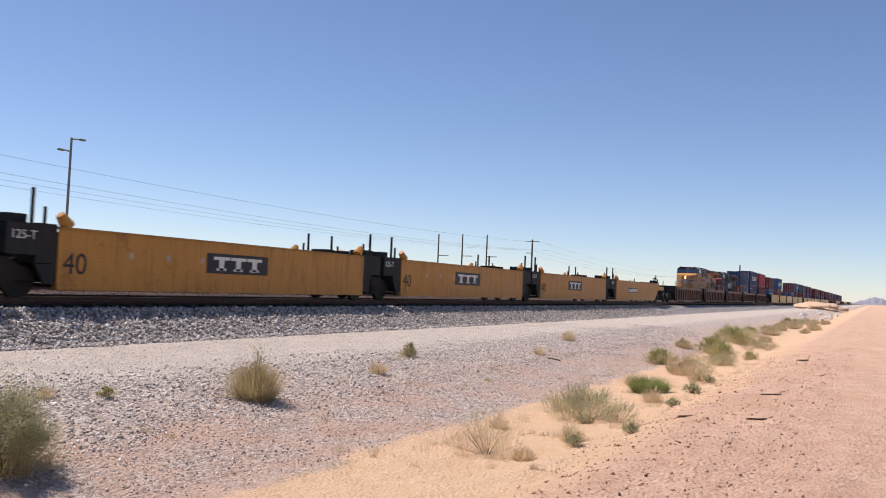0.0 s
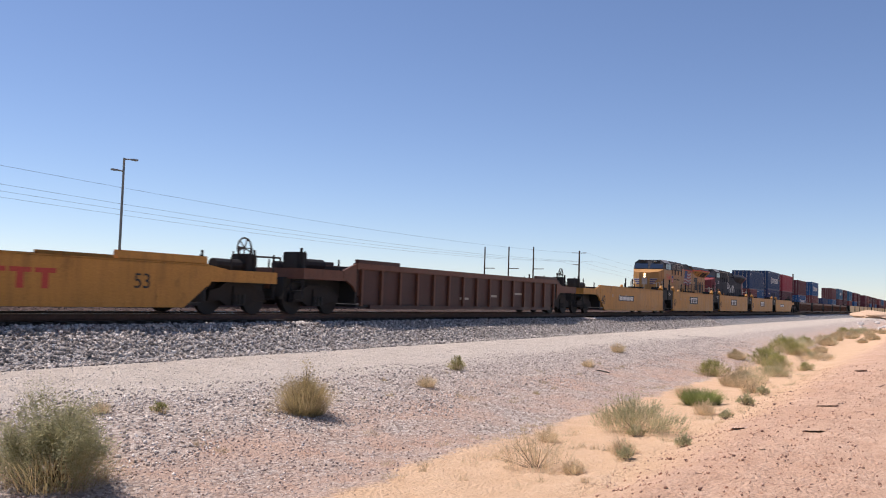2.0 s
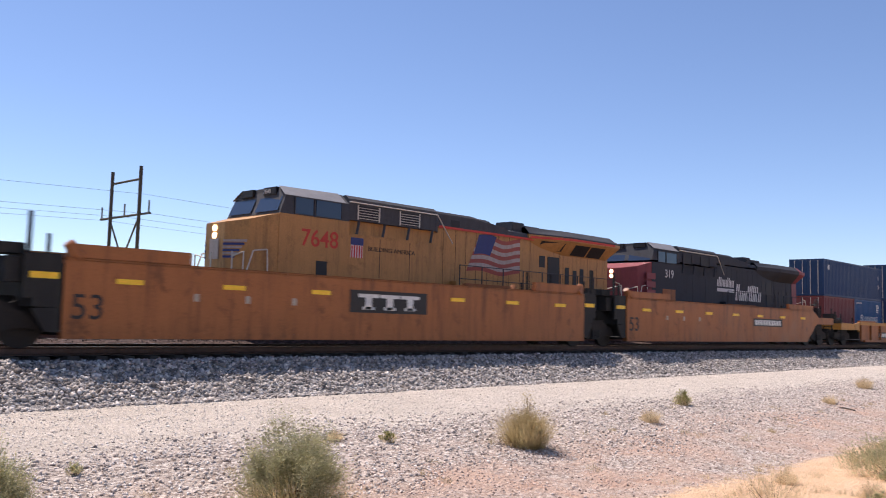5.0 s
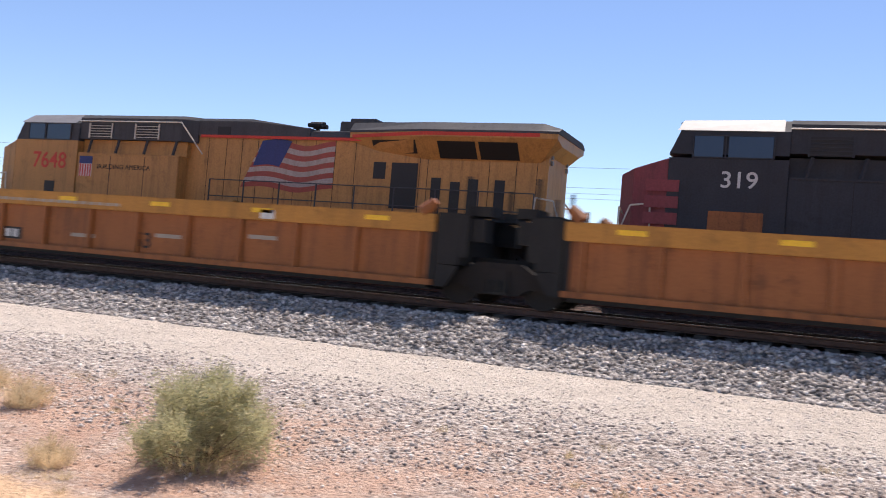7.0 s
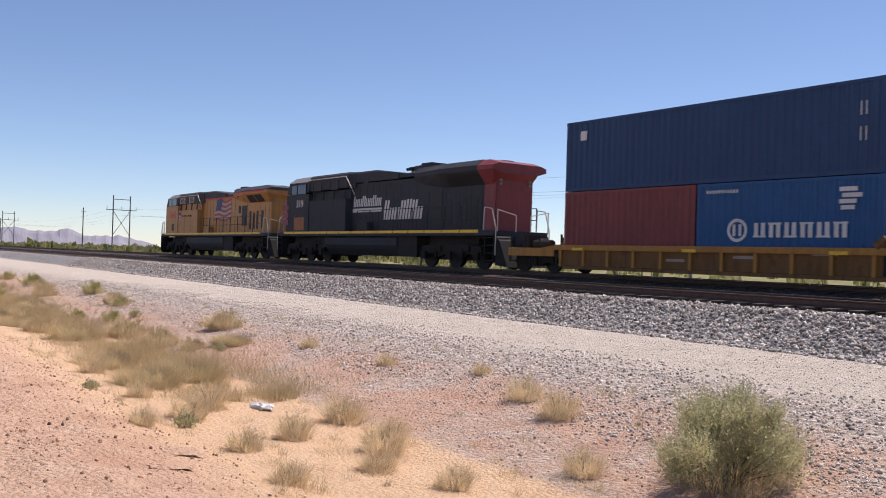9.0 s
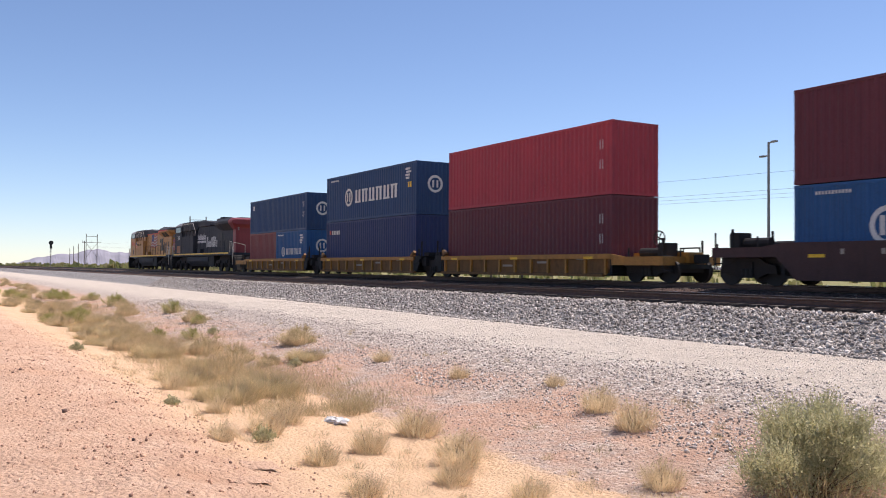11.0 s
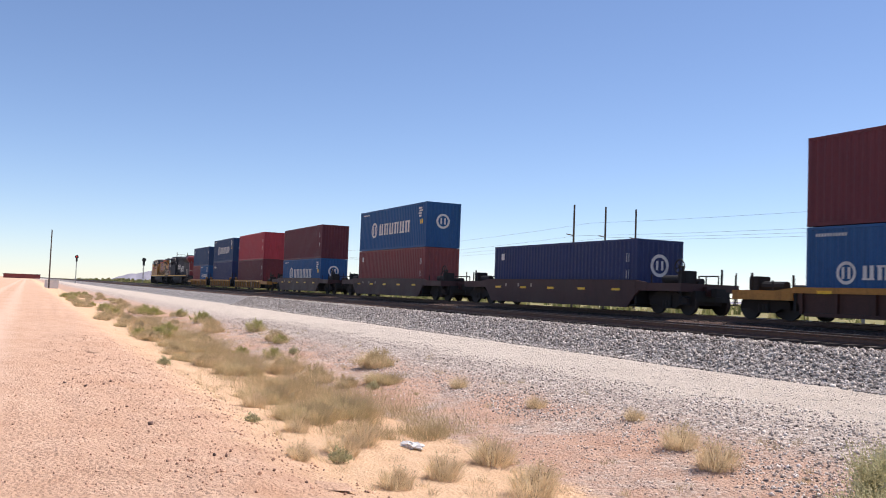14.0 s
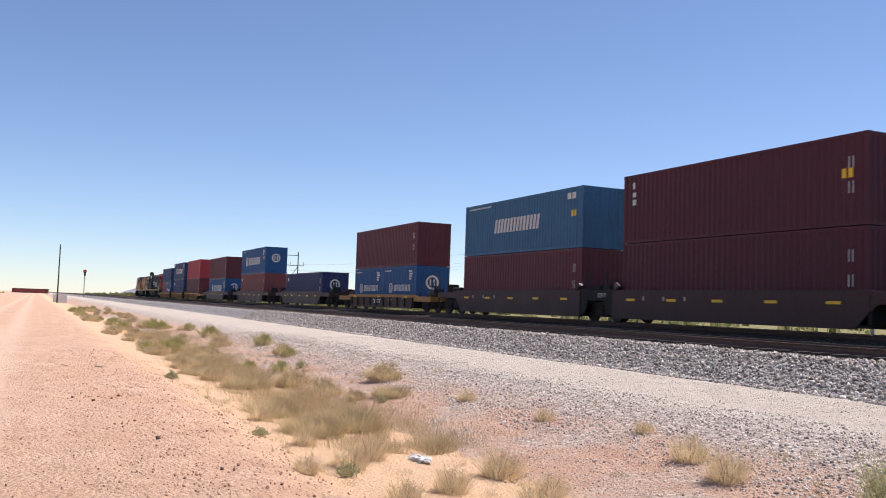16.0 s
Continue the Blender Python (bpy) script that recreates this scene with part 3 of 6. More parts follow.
            bx(bm, *sorted((x0, x0 + d * 2.7)), -1.48, 1.48, deck - 0.32, deck)
            for s in (-1, 1):
                prism(bm, [(x0, top - 0.02), (x0 + d * 0.7, deck + 0.01), (x0 + d * 0.7, deck - 0.24), (x0 + d * 0.2, 0.9), (x0, 0.7)], *sorted((s * 1.49, s * 1.41)))
            bx(bm, *sorted((x0, x0 + d * 2.9)), -0.35, 0.35, 0.72, 1.1)
            part("end_platform", bm, chord_of, car)
            add_truck(car, x0 + d * 1.55)
            bm = bmesh.new()
            bx(bm, *sorted((x0 + d * 2.7, x0 + d * 3.28)), -0.14, 0.14, 0.72, 1.0)
            bx(bm, *sorted((x0 + d * 3.02, x0 + d * 3.3)), -0.22, 0.22, 0.70, 1.02)
            part("coupler", bm, BLACK, car)
            zp = deck
            for s in (-1, 1):
                bm = bmesh.new()
                rod(bm, (x0 + d * 2.6, s * 1.42, zp), (x0 + d * 2.6, s * 1.42, zp + 0.5), 0.03)
                rod(bm, (x0 + d * 2.6, s * 1.42, 0.45), (x0 + d * 2.6, s * 1.42, zp), 0.025)
                part("handrail", bm, BLACK, car)
                part("grab_post", rods([((x0 + d * 0.9, s * 1.42, zp), (x0 + d * 0.9, s * 1.42, zp + 0.34))], 0.03), BLACK, car)
            # black filler box added to keep the space under the platform dark
            part("underside_fill", lump([(*sorted((x0 + d * 0.02, x0 + d * 2.85)), -0.85, 0.85, 0.5, zp - 0.28)]), BLACK, car)
            part("air_reservoir", rods([((x0 + d * 1.9, -0.75, zp + 0.16), (x0 + d * 0.9, -0.75, zp + 0.16))], 0.17, 10), BLACK, car)
            part("brake_valve", lump([(*sorted((x0 + d * 1.95, x0 + d * 2.4)), -1.0, -0.4, zp, zp + 0.5)]), BLACK, car, bevel=0.03)
            part("air_reservoir", rods([((x0 + d * 0.6, 0.5, zp + 0.12), (x0 + d * 1.7, 0.5, zp + 0.12))], 0.13, 10), BLACK, car)
            for s in (-1, 1) if near else ():
                part("corner_post", rods([((x0 + d * 2.25, s * 1.0, zp), (x0 + d * 2.25, s * 1.0, zp + 0.62))], 0.045), BLACK, car)
                part("ladder", rods([((x0 + d * 2.68, s * 1.0, 0.4), (x0 + d * 2.68, s * 1.0, zp)), ((x0 + d * 2.68, s * 1.42, 0.4), (x0 + d * 2.68, s * 1.42, zp))] + [((x0 + d * 2.68, s * 1.0, 0.42 + 0.26 * k), (x0 + d * 2.68, s * 1.42, 0.42 + 0.26 * k)) for k in range(3)], 0.02, 5), BLACK, car)
            if near:
                part("hose_bracket", rods([((x0 + d * 2.5, -0.4, zp), (x0 + d * 2.5, -0.4, zp + 0.3)), ((x0 + d * 2.5, -0.4, zp + 0.3), (x0 + d * 2.5, 0.6, zp + 0.34)), ((x0 + d * 2.5, 0.6, zp + 0.34), (x0 + d * 2.5, 0.6, zp))], 0.03, 5), BLACK, car)
            if d > 0:
                bm = bmesh.new()
                n = 16
                c = Vector((x0 + d * 1.95, -0.9, zp + 0.66))
                pts = [c + Vector((0.28 * math.cos(2 * math.pi * i / n), 0, 0.28 * math.sin(2 * math.pi * i / n))) for i in range(n)]
                for i in range(n):
                    rod(bm, pts[i], pts[(i + 1) % n], 0.025, 5)
                for i in range(0, n, 3):
                    rod(bm, c, pts[i], 0.018, 4)
                rod(bm, c, c + Vector((0, 0.25, 0)), 0.04, 6)
                rod(bm, c + Vector((0, 0.2, 0)), c + Vector((0, 0.2, -0.62)), 0.035, 6)
                part("brake_wheel", bm, BLACK, car, "black spoked hand brake wheel")
    y = -W - (0.002 if not ribs else -0.098)
    y = -W + 0.098 - 0.002 if ribs else -W - 0.002
    if sign == "panel":
        add_logo(car, logo_at, 0.70 if L < 14 else 0.84, 2.65, 0.55, y)
    elif sign == "panel_small":
        add_logo(car, L * 0.52, low + 0.5, 1.7, 0.5, y)
    elif sign == "panel_low":
        add_logo(car, L * 0.38, 0.42, 1.9, 0.42, y)
    elif sign == "marks":
        p = part("marks_panel", lump([(L * marks_at, L * marks_at + 3.0, y - 0.005, y, top - 0.85, top - 0.52)]), BLACKPAINT, car, "black panel with pale identification bars")
        bars(p, "identification_marking", L * marks_at + 0.15, top - 0.80, 10, 0.2, 0.22, 0.075, y - 0.005, WHITE)
    if red:
        bm = bmesh.new()
        for i in range(3):
            a = L * 0.64 + 0.58 * i
            bx(bm, a, a + 0.5, y - 0.005, y, 0.88, 0.98)
            bx(bm, a + 0.17, a + 0.33, y - 0.005, y, 0.55, 0.88)
        part("red_slab_marking", bm, REDPAINT, car, "faded red painted slab shapes")
    if number:
        lettering(number, 0.68, 0.12, y - 0.004, low + 0.34, BLACKPAINT, car, "painted_number", 1.0)
    for i in range(patches):
        if sign == "panel" and L > 14 and logo_at - 0.7 < 1.0 + (L - 2.6) * i / max(1, patches - 1) < logo_at + 2.7:
            continue
        part("reflector", lump([(1.0 + (L - 2.6) * i / max(1, patches - 1), 1.55 + (L - 2.6) * i / max(1, patches - 1), *((-W - 0.018, -W - 0.012) if ribs else (-W - 0.018, -W)), top - 0.46 if not ribs else top - 0.2, top - 0.36 if not ribs else top - 0.1)]), REFLECT, car, "yellow reflective strip")
    if not ribs:
        if near:
            for i in range(3):
                bars(car, "stencil", L * 0.16 + 1.25 * i, low + 0.75, 1, 0.12, 0.16, 0, y, GREYPATCH)
            for i in range(9):
                bars(car, "tie_down_lug", L * 0.1 * (i + 1), low + 0.15, 1, 0.05, 0.14, 0, y, paint_of)
    else:
        if near:
            for i in range(3):
                bars(car, "data_stencil", L * 0.42 + 2.6 * i, low + 0.35 + 0.14 * i, 1, 0.75, 0.09, 0, y, GREYPATCH)
    return car


def put(thing, train, s):
    MOVING.append((thing, train, s))
    thing.location = (s, NEAR_Y if train == 1 else FAR_Y, NEAR_Z if train == 1 else FAR_Z)
    return thing


def again(thing, train, s):
    return put(copy_thing(thing, Matrix.Translation((s, NEAR_Y if train == 1 else FAR_Y, NEAR_Z if train == 1 else FAR_Z))), train, s)


# empty train on the near track, from its head to its tail
Y40 = "yellow empty forty-foot well car with smooth sides"
unit = put(well_car(12.9, 1.58, YELLOW, Y40 + " and black sign panel", sign="panel", number="40"), 1, 13.5)
again(unit, 1, 29.2)
again(unit, 1, 44.85)
put(well_car(12.9, 1.58, YELLOW, Y40 + " ending its set", right="coupler", sign="marks"), 1, 60.5)
put(well_car(12.9, 1.58, YELLOW, Y40 + " with a brake platform", left="coupler", sign="marks", number="40"), 1, -2.2)
brown_far = put(well_car(12.9, 1.50, BROWN, "brown empty well car with ribbed sides", 12, chord_of=LITRUSTBROWN, rib_of=LITRUSTBROWN, near=False), 1, 81.6)
for i in range(1, 5):
    again(brown_far, 1, 81.6 + 15.65 * i)
pale_far = put(well_car(12.9, 1.58, PALE, "sun-bleached pale yellow empty well car", near=False), 1, 166.5)
for i in range(1, 14):
    again(pale_far, 1, 166.5 + 15.65 * i + 4 * (i // 5))
for i in range(28):
    again(brown_far if i % 9 < 5 else pale_far, 1, 396 + 15.65 * i)
put(well_car(17.2, 1.64, BROWN, "dark brown empty well car with ribbed sides", 15, "coupler", "coupler", chord=0.12, raised=2.6, lift=0.12, chord_of=LITRUSTBROWN, rib_of=LITRUSTBROWN), 1, -25.9)
marked = put(well_car(17.0, 1.29, YELLOW, "yellow empty well car with red marks on smooth sides", 0, "coupler", "coupler", "marks", raised=2.9, lift=0.19, red=True), 1, -49.5)
put(well_car(16.7, 1.25, ORANGE, "dirty yellow empty well car with ribbed sides", 11, "coupler", "coupler", "marks", chord=0.1, marks_at=0.2, raised=2.6, lift=0.08, red=True, chord_of=YELLOW, rib_of=ORANGE), 1, -73.0)
lettering("53", 0.5, 14.6, -1.505, 0.62, BLACKPAINT, marked, "painted_number", 1.05)
O53 = "orange-yellow empty fifty-three-foot well car"
put(well_car(16.8, 1.69, ORANGE, O53 + " with brake platform", 0, "link", "coupler", "marks", "53", 7, raised=2.9, lift=0.22, marks_at=0.6), 1, -96.3)
put(well_car(16.8, 1.69, ORANGE, O53 + " and black sign panel", 0, "link", "link", "panel", "53", 7, raised=2.6, lift=0.26, logo_at=6.9), 1, -115.7)
put(well_car(16.8, 1.69, ORANGE, O53 + " ending its set", 0, "coupler", "link", "marks", "53", 7, raised=2.9, lift=0.22, marks_at=0.6), 1, -135.2)
R53 = "rusty orange empty fifty-three-foot well car with ribbed sides"
put(well_car(16.8, 1.75, ORANGE, R53, 12, "link", "coupler", "marks", "", 6, chord=0.23, chord_of=YELLOW, rib_of=ORANGE, low=0.33), 1, -159.0)
put(well_car(16.8, 1.75, ORANGE, R53, 12, "link", "link", "", "", 6, chord=0.23, chord_of=YELLOW, rib_of=ORANGE, low=0.33), 1, -178.5)
tail = put(well_car(16.8, 1.75, ORANGE, "rusty orange empty ribbed well car at the train's tail", 12, "coupler", "link", "", "", 6, chord=0.23, chord_of=YELLOW, rib_of=ORANGE, low=0.33), 1, -198.0)
lettering("53", 0.52, 9.0, -1.412, 0.55, BLACKPAINT, tail, "painted_number", 1.1)
lettering("B", 0.3, 2.0, -1.503, 0.95, BLACKPAINT, tail, "painted_letter")
pm = part("marks_panel", lump([(2.8, 5.4, -1.41, -1.404, 0.50, 0.80)]), BLACKPAINT, tail, "black panel with pale identification bars")
bars(pm, "identification_marking", 2.9, 0.55, 10, 0.17, 0.2, 0.075, -1.41, WHITE)
part("top_stencil", lump([(4.5 + 0.26 * i, 4.7 + 0.26 * i, -1.518, -1.513, 1.48, 1.55) for i in range(16)]), GREYPATCH, tail, "faded dark stencil line")
part("logo_patch", lump([(12.6, 12.95, -1.518, -1.513, 1.42, 1.62)]), WHITE, tail, "small pale emblem patch")


# ---- containers ----
def corrugated(bm, x0, x1, z0, z1, y, s, pitch=0.28, deep=0.036):
    """A corrugated wall along x, facing s."""
    xs = []
    x = x0
    while x < x1 - 0.01:
        xs += [(x, 0), (x + pitch * 0.30, 0), (x + pitch * 0.5, 1), (x + pitch * 0.80, 1)]
        x += pitch
    xs = [p for p in xs if p[0] < x1] + [(x1, 0)]
    lo = [bm.verts.new((a, y - s * deep * k, z0)) for a, k in xs]
    hi = [bm.verts.new((a, y - s * deep * k, z1)) for a, k in xs]
    for i in range(len(xs) - 1):
        bm.faces.new((lo[i], lo[i + 1], hi[i + 1], hi[i]))


def container(L, H, colour, label, brand="", near=True):
    """A shipping container from x = 0 to L, standing on z = 0; doors at x = 0."""
    mat = BOX[colour]
    c = tagged(new("shipping_container"), label, "shipping container", "containers on the stack train")
    W = 1.219
    for s in (-1, 1):
        bm = bmesh.new()
        corrugated(bm, 0.1, L - 0.1, 0.12, H - 0.08, s * (W - 0.012), s)
        part("side_panel", bm, mat, c)
    frame_boxes = []
    for s in (-1, 1):
        a, b = sorted((s * W, s * (W - 0.10)))
        frame_boxes += [(0, L, a, b, 0.0, 0.13), (0, L, a, b, H - 0.09, H), (0, 0.14, a, b, 0.13, H - 0.09), (L - 0.14, L, a, b, 0.13, H - 0.09)]
    frame_boxes += [(0, 0.1, -W + 0.1, W - 0.1, 0, 0.12), (0, 0.1, -W + 0.1, W - 0.1, H - 0.11, H), (L - 0.1, L, -W + 0.1, W - 0.1, 0, 0.12), (L - 0.1, L, -W + 0.1, W - 0.1, H - 0.11, H)]
    part("frame", lump(frame_boxes), mat, c)
    part("roof", lump([(0.1, L - 0.1, -W + 0.1, W - 0.1, H - 0.05, H - 0.02)]), mat, c)
    part("base", lump([(0.1, L - 0.1, -W + 0.1, W - 0.1, 0.05, 0.12)]), BLACK, c)
    bm = bmesh.new()
    corrugated(bm, -W + 0.1, W - 0.1, 0.12, H - 0.1, 0, 1, 0.26)
    bmesh.ops.rotate(bm, verts=bm.verts[:], matrix=Matrix.Rotation(radians(90), 3, "Z"))
    bmesh.ops.translate(bm, verts=bm.verts[:], vec=(L - 0.02, 0, 0))
    part("end_wall", bm, mat, c)
    for s in (-1, 1):
        door = part("door", lump([(0.02, 0.07, *sorted((s * 0.01, s * (W - 0.11))), 0.13, H - 0.12)]), mat, c)
        for u in (0.28, 0.82) if near else ():
            part("lock_rod", rods([((-0.005, s * u, 0.1), (-0.005, s * u, H - 0.1))], 0.022), HANDRAIL, door, "pale steel locking rod")
    for x in (0, L - 0.18) if near else ():
        for s in (-1, 1):
            for z in (0, H - 0.12):
                part("corner_casting", lump([(x - 0.004, x + 0.184, *sorted((s * (W + 0.005), s * (W - 0.16))), z - 0.003, z + 0.123)]), mat, c)
    y = -W - 0.003
    if brand == "disc":
        bm = bmesh.new()
        n, long = 28, L > 7
        along = 0.45 if colour == "navy" else 0.0    # the older livery stands further along
        cx0, cz, r = (3.02 + along, H * 0.497, 0.56) if long else (1.53, 1.11, 0.36)
        ring(bm, cx0, cz, r, r * 0.72, y, n)
        for d in (-0.45, 0.15):
            bx(bm, cx0 + d * r, cx0 + (d + 0.28) * r, y - 0.004, y, cz - 0.5 * r, cz + 0.5 * r)
        part("disc_emblem", bm, WHITE, c, "white ring emblem")
        bm = bmesh.new()
        first, step, h = (3.95 + along, 0.955, 0.80) if long else (2.1, 0.51, 0.44)
        for i in range(6):
            a = first + i * step
            bx(bm, a + step * 0.06, a + step * 0.33, y - 0.004, y, cz - h / 2, cz + h / 2)
            bx(bm, a + step * 0.52, a + step * 0.79, y - 0.004, y, cz - h / 2, cz + h / 2)
            k = h / 2 - 0.13 * h if i % 2 else -h / 2
            bx(bm, a, a + step * 0.85, y - 0.0045, y - 0.0005, cz + k, cz + k + 0.13 * h)
        part("brand_marking", bm, WHITE, c, "white block shapes of a painted brand")
        bm = bmesh.new()
        for i in range(11):
            bx(bm, L * 0.06 + i * 0.11, L * 0.06 + i * 0.11 + 0.07, y - 0.004, y, H - 0.32, H - 0.22)
        part("small_marking", bm, WHITE, c)
    if brand == "disc" or (brand == "patch" and colour in ("navy", "deepblue")):
        bm = bmesh.new()
        ring(bm, 0, H * 0.58, 0.48, 0.34, 0, 28)
        bx(bm, -0.19, -0.08, -0.004, 0, H * 0.58 - 0.2, H * 0.58 + 0.2)
        bx(bm, 0.08, 0.19, -0.004, 0, H * 0.58 - 0.2, H * 0.58 + 0.2)
        bmesh.ops.rotate(bm, verts=bm.verts[:], matrix=Matrix.Rotation(radians(90), 3, "Z"))
        bmesh.ops.translate(bm, verts=bm.verts[:], vec=(L + 0.024, -0.05, 0))
        part("end_emblem", bm, WHITE, c, "white ring emblem")
    if brand == "disc":
        bm = bmesh.new()
        for i, (a, b) in enumerate(((0, 0.32), (0.08, 0.45), (0, 0.30), (0.05, 0.25))):
            bx(bm, L - 1.25 + a, L - 1.25 + b + 0.2, y - 0.004, y, H - 0.42 - 0.17 * i, H - 0.30 - 0.17 * i)
        part("code_marking", bm, WHITE, c)
    if brand == "slant":
        bm = bmesh.new()
        for i in range(7):
            a = 3.6 + i * 0.68
            for k in (0.0, 0.34):
                v = [bm.verts.new(p) for p in ((a + k, y - 0.003, 1.13), (a + k + 0.23, y - 0.003, 1.13), (a + k + 0.36, y - 0.003, 1.88), (a + k + 0.13, y - 0.003, 1.88))]
                bm.faces.new(v)
        part("brand_marking", bm, WHITE, c, "white slanted shapes of a painted brand")
        bars(c, "small_marking", 0.5, H - 0.27, 18, 0.10, 0.09, 0.05, y, WHITE)
        bars(c, "code_marking", L - 1.3, H - 0.55, 2, 0.3, 0.3, 0.1, y, WHITE)
    elif brand == "column":
        bars(c, "brand_marking", 0.62, H * 0.55, 1, 0.22, 0.24, 0.1, y, WHITE)
        bars(c, "brand_marking", 0.62, H * 0.67, 1, 0.22, 0.20, 0.1, y, WHITE)
        bars(c, "brand_marking", 0.62, H * 0.79, 1, 0.14, 0.28, 0.1, y, WHITE)
    elif brand == "corner":
        p = bars(c, "brand_marking", 0.95, H * 0.72, 5, 0.16, 0.26, 0.09, y, WHITE)
        bars(c, "brand_square", 0.55, H * 0.73, 1, 0.24, 0.24, 0.1, y, REDPAINT)
    elif brand == "patch":
        bars(c, "brand_marking", 0.75, H * 0.72, 1, 0.32, 0.34, 0.1, y, WHITE)
    if brand in ("disc", "slant", "column") and L > 7:
        bars(c, "warning_label", L - 0.95, H * 0.52, 2, 0.16, 0.3, 0.08, y, REFLECT)
    if brand in ("column", "plain", "patch"):
        for k in (0.35, 0.62):
            bars(c, "code_marking", L - 0.70, H * k, 2, 0.03, 0.38, 0.12, y, WHITE)
    return c


def ring(bm, cx0, cz, r, r2, y, n):
    o = [bm.verts.new((cx0 + r * math.cos(2 * math.pi * i / n), y - 0.003, cz + r * math.sin(2 * math.pi * i / n))) for i in range(n)]
    k = [bm.verts.new((cx0 + r2 * math.cos(2 * math.pi * i / n), y - 0.003, cz + r2 * math.sin(2 * math.pi * i / n))) for i in range(n)]
    for i in range(n):
        bm.faces.new((o[i], o[(i + 1) % n], k[(i + 1) % n], k[i]))


BASE, LO, HI = 0.46, 2.591, 2.896


def load(thing, s, z):
    MOVING.append((thing, 3, (s, z)))
    thing.location = (s, FAR_Y, FAR_Z + z)
    return thing


def stack(s, low, high=None, near=True):
    """Containers in one well, the lower row (one or two boxes) and the box on top."""
    at, h = s, 0
    for L, H, colour, label, brand in low:
        load(container(L, H, colour, label + " in a well car", brand, near), at, BASE)
        at, h = at + L + 0.07, H
    if high:
        L, H, colour, label, brand = high
        load(container(L, H, colour, label + " stacked on another", brand, near), s + (12.19 - L) / 2, BASE + h + 0.03)


F = 12.19
stack(47.9, [(6.06, LO, "rust", "faded rust-red short container", ""), (6.06, LO, "blue", "bright blue short container with white shapes", "disc")], (F, LO, "navy", "dark navy corrugated container", "patch"))
stack(63.6, [(F, HI, "deepblue", "deep blue container", "corner")], (F, HI, "navy", "dark blue container with large white shapes", "disc"))
stack(79.2, [(F, HI, "maroon", "dull maroon container", "plain")], (F, HI, "red", "bright red container", "plain"))
stack(99.6, [(F, LO, "blue", "bright blue container with white shapes", "disc")], (F, HI, "maroon", "maroon container", "plain"))
stack(121.4, [(F, HI, "rust", "rust-red container", "patch")], (F, HI, "blue", "bright blue container with large white shapes", "disc"))
stack(142.8, [(F, LO, "deepblue", "deep blue container with white end emblem", "patch")])
stack(163.7, [(6.06, LO, "blue", "bright blue short container with white shapes", "disc"), (6.06, LO, "blue", "bright blue short container with white shapes", "disc")], (F, HI, "maroon", "maroon container", "plain"))
stack(183.0, [(F, HI, "maroon", "maroon container", "plain")], (F, HI, "teal", "teal-blue container with white slanted shapes", "slant"))
stack(198.3, [(F, HI, "wine", "wine-red container", "plain")], (F, HI, "wine", "wine-red container with small white shapes", "column"))
rng = random.Random(7)
s = 217.5
for i in range(26):
    lowc, top = rng.choice(("wine", "maroon", "rust", "blue")), rng.choice(("maroon", "wine", "teal", "navy", "maroon", None, "rust", "deepblue"))
    NAME = {"wine": "wine-red", "maroon": "maroon", "rust": "rust-red", "blue": "bright blue", "teal": "teal-blue", "navy": "dark navy", "deepblue": "deep blue"}
    if i not in (3, 9):
        stack(s, [(F, HI, lowc, NAME[lowc] + " container", "plain")], (F, HI, top, NAME[top] + " container", "plain") if top else None, False)
    s += 15.7 if i % 3 else 20.6

G2 = "well cars of the stack train"
wa = put(well_car(12.7, 1.06, DARKYELLOW, "dirty yellow low well car with ribbed sides", 11, "coupler", "link", "", "", 3, 0.12, 0.6, chord_of=YELLOW, rib_of=YELLOW, group=G2), 2, 47.65)
put(well_car(12.7, 1.06, DARKYELLOW, "dirty yellow low well car between two others", 11, "link", "link", "", "", 3, 0.12, 0.6, chord_of=YELLOW, rib_of=YELLOW, group=G2), 2, 63.35)
put(well_car(12.7, 1.06, DARKYELLOW, "dirty yellow low well car ending its set", 11, "link", "coupler", "", "", 3, 0.12, 0.6, chord_of=YELLOW, rib_of=YELLOW, group=G2), 2, 78.95)
for k in (99.3, 121.1, 142.5):
    put(well_car(12.8, 1.32, MAROON, "dark brown low well car with smooth sides", 0, "coupler", "coupler", "", "48" if k == 121.1 else "", 5, 0.14, 0.7, group=G2), 2, k)
put(well_car(12.8, 1.10, BROWN, "dark brown low well car with a yellow top rail", 10, "coupler", "coupler", "panel_low", "", 3, 0.12, 0.6, chord_of=YELLOW, group=G2), 2, 163.4)
m1 = put(well_car(12.8, 1.38, MAROON, "dark maroon well car with smooth sides", 0, "coupler", "link", "", "", 5, 0.14, 0.7, group=G2), 2, 182.7)
m2 = put(well_car(12.8, 1.38, MAROON, "dark maroon well car at the end of its set", 0, "link", "coupler", "", "", 5, 0.14, 0.7, group=G2), 2, 198.0)
far_m = well_car(12.8, 1.38, MAROON, "dark maroon well car far down the train", 0, "link", "link", near=False, group=G2)
put(far_m, 2, 217.2)
s = 217.2 + 20.6
for i in range(1, 26):
    again(far_m, 2, s)
    s += 15.7 if i % 3 else 20.6

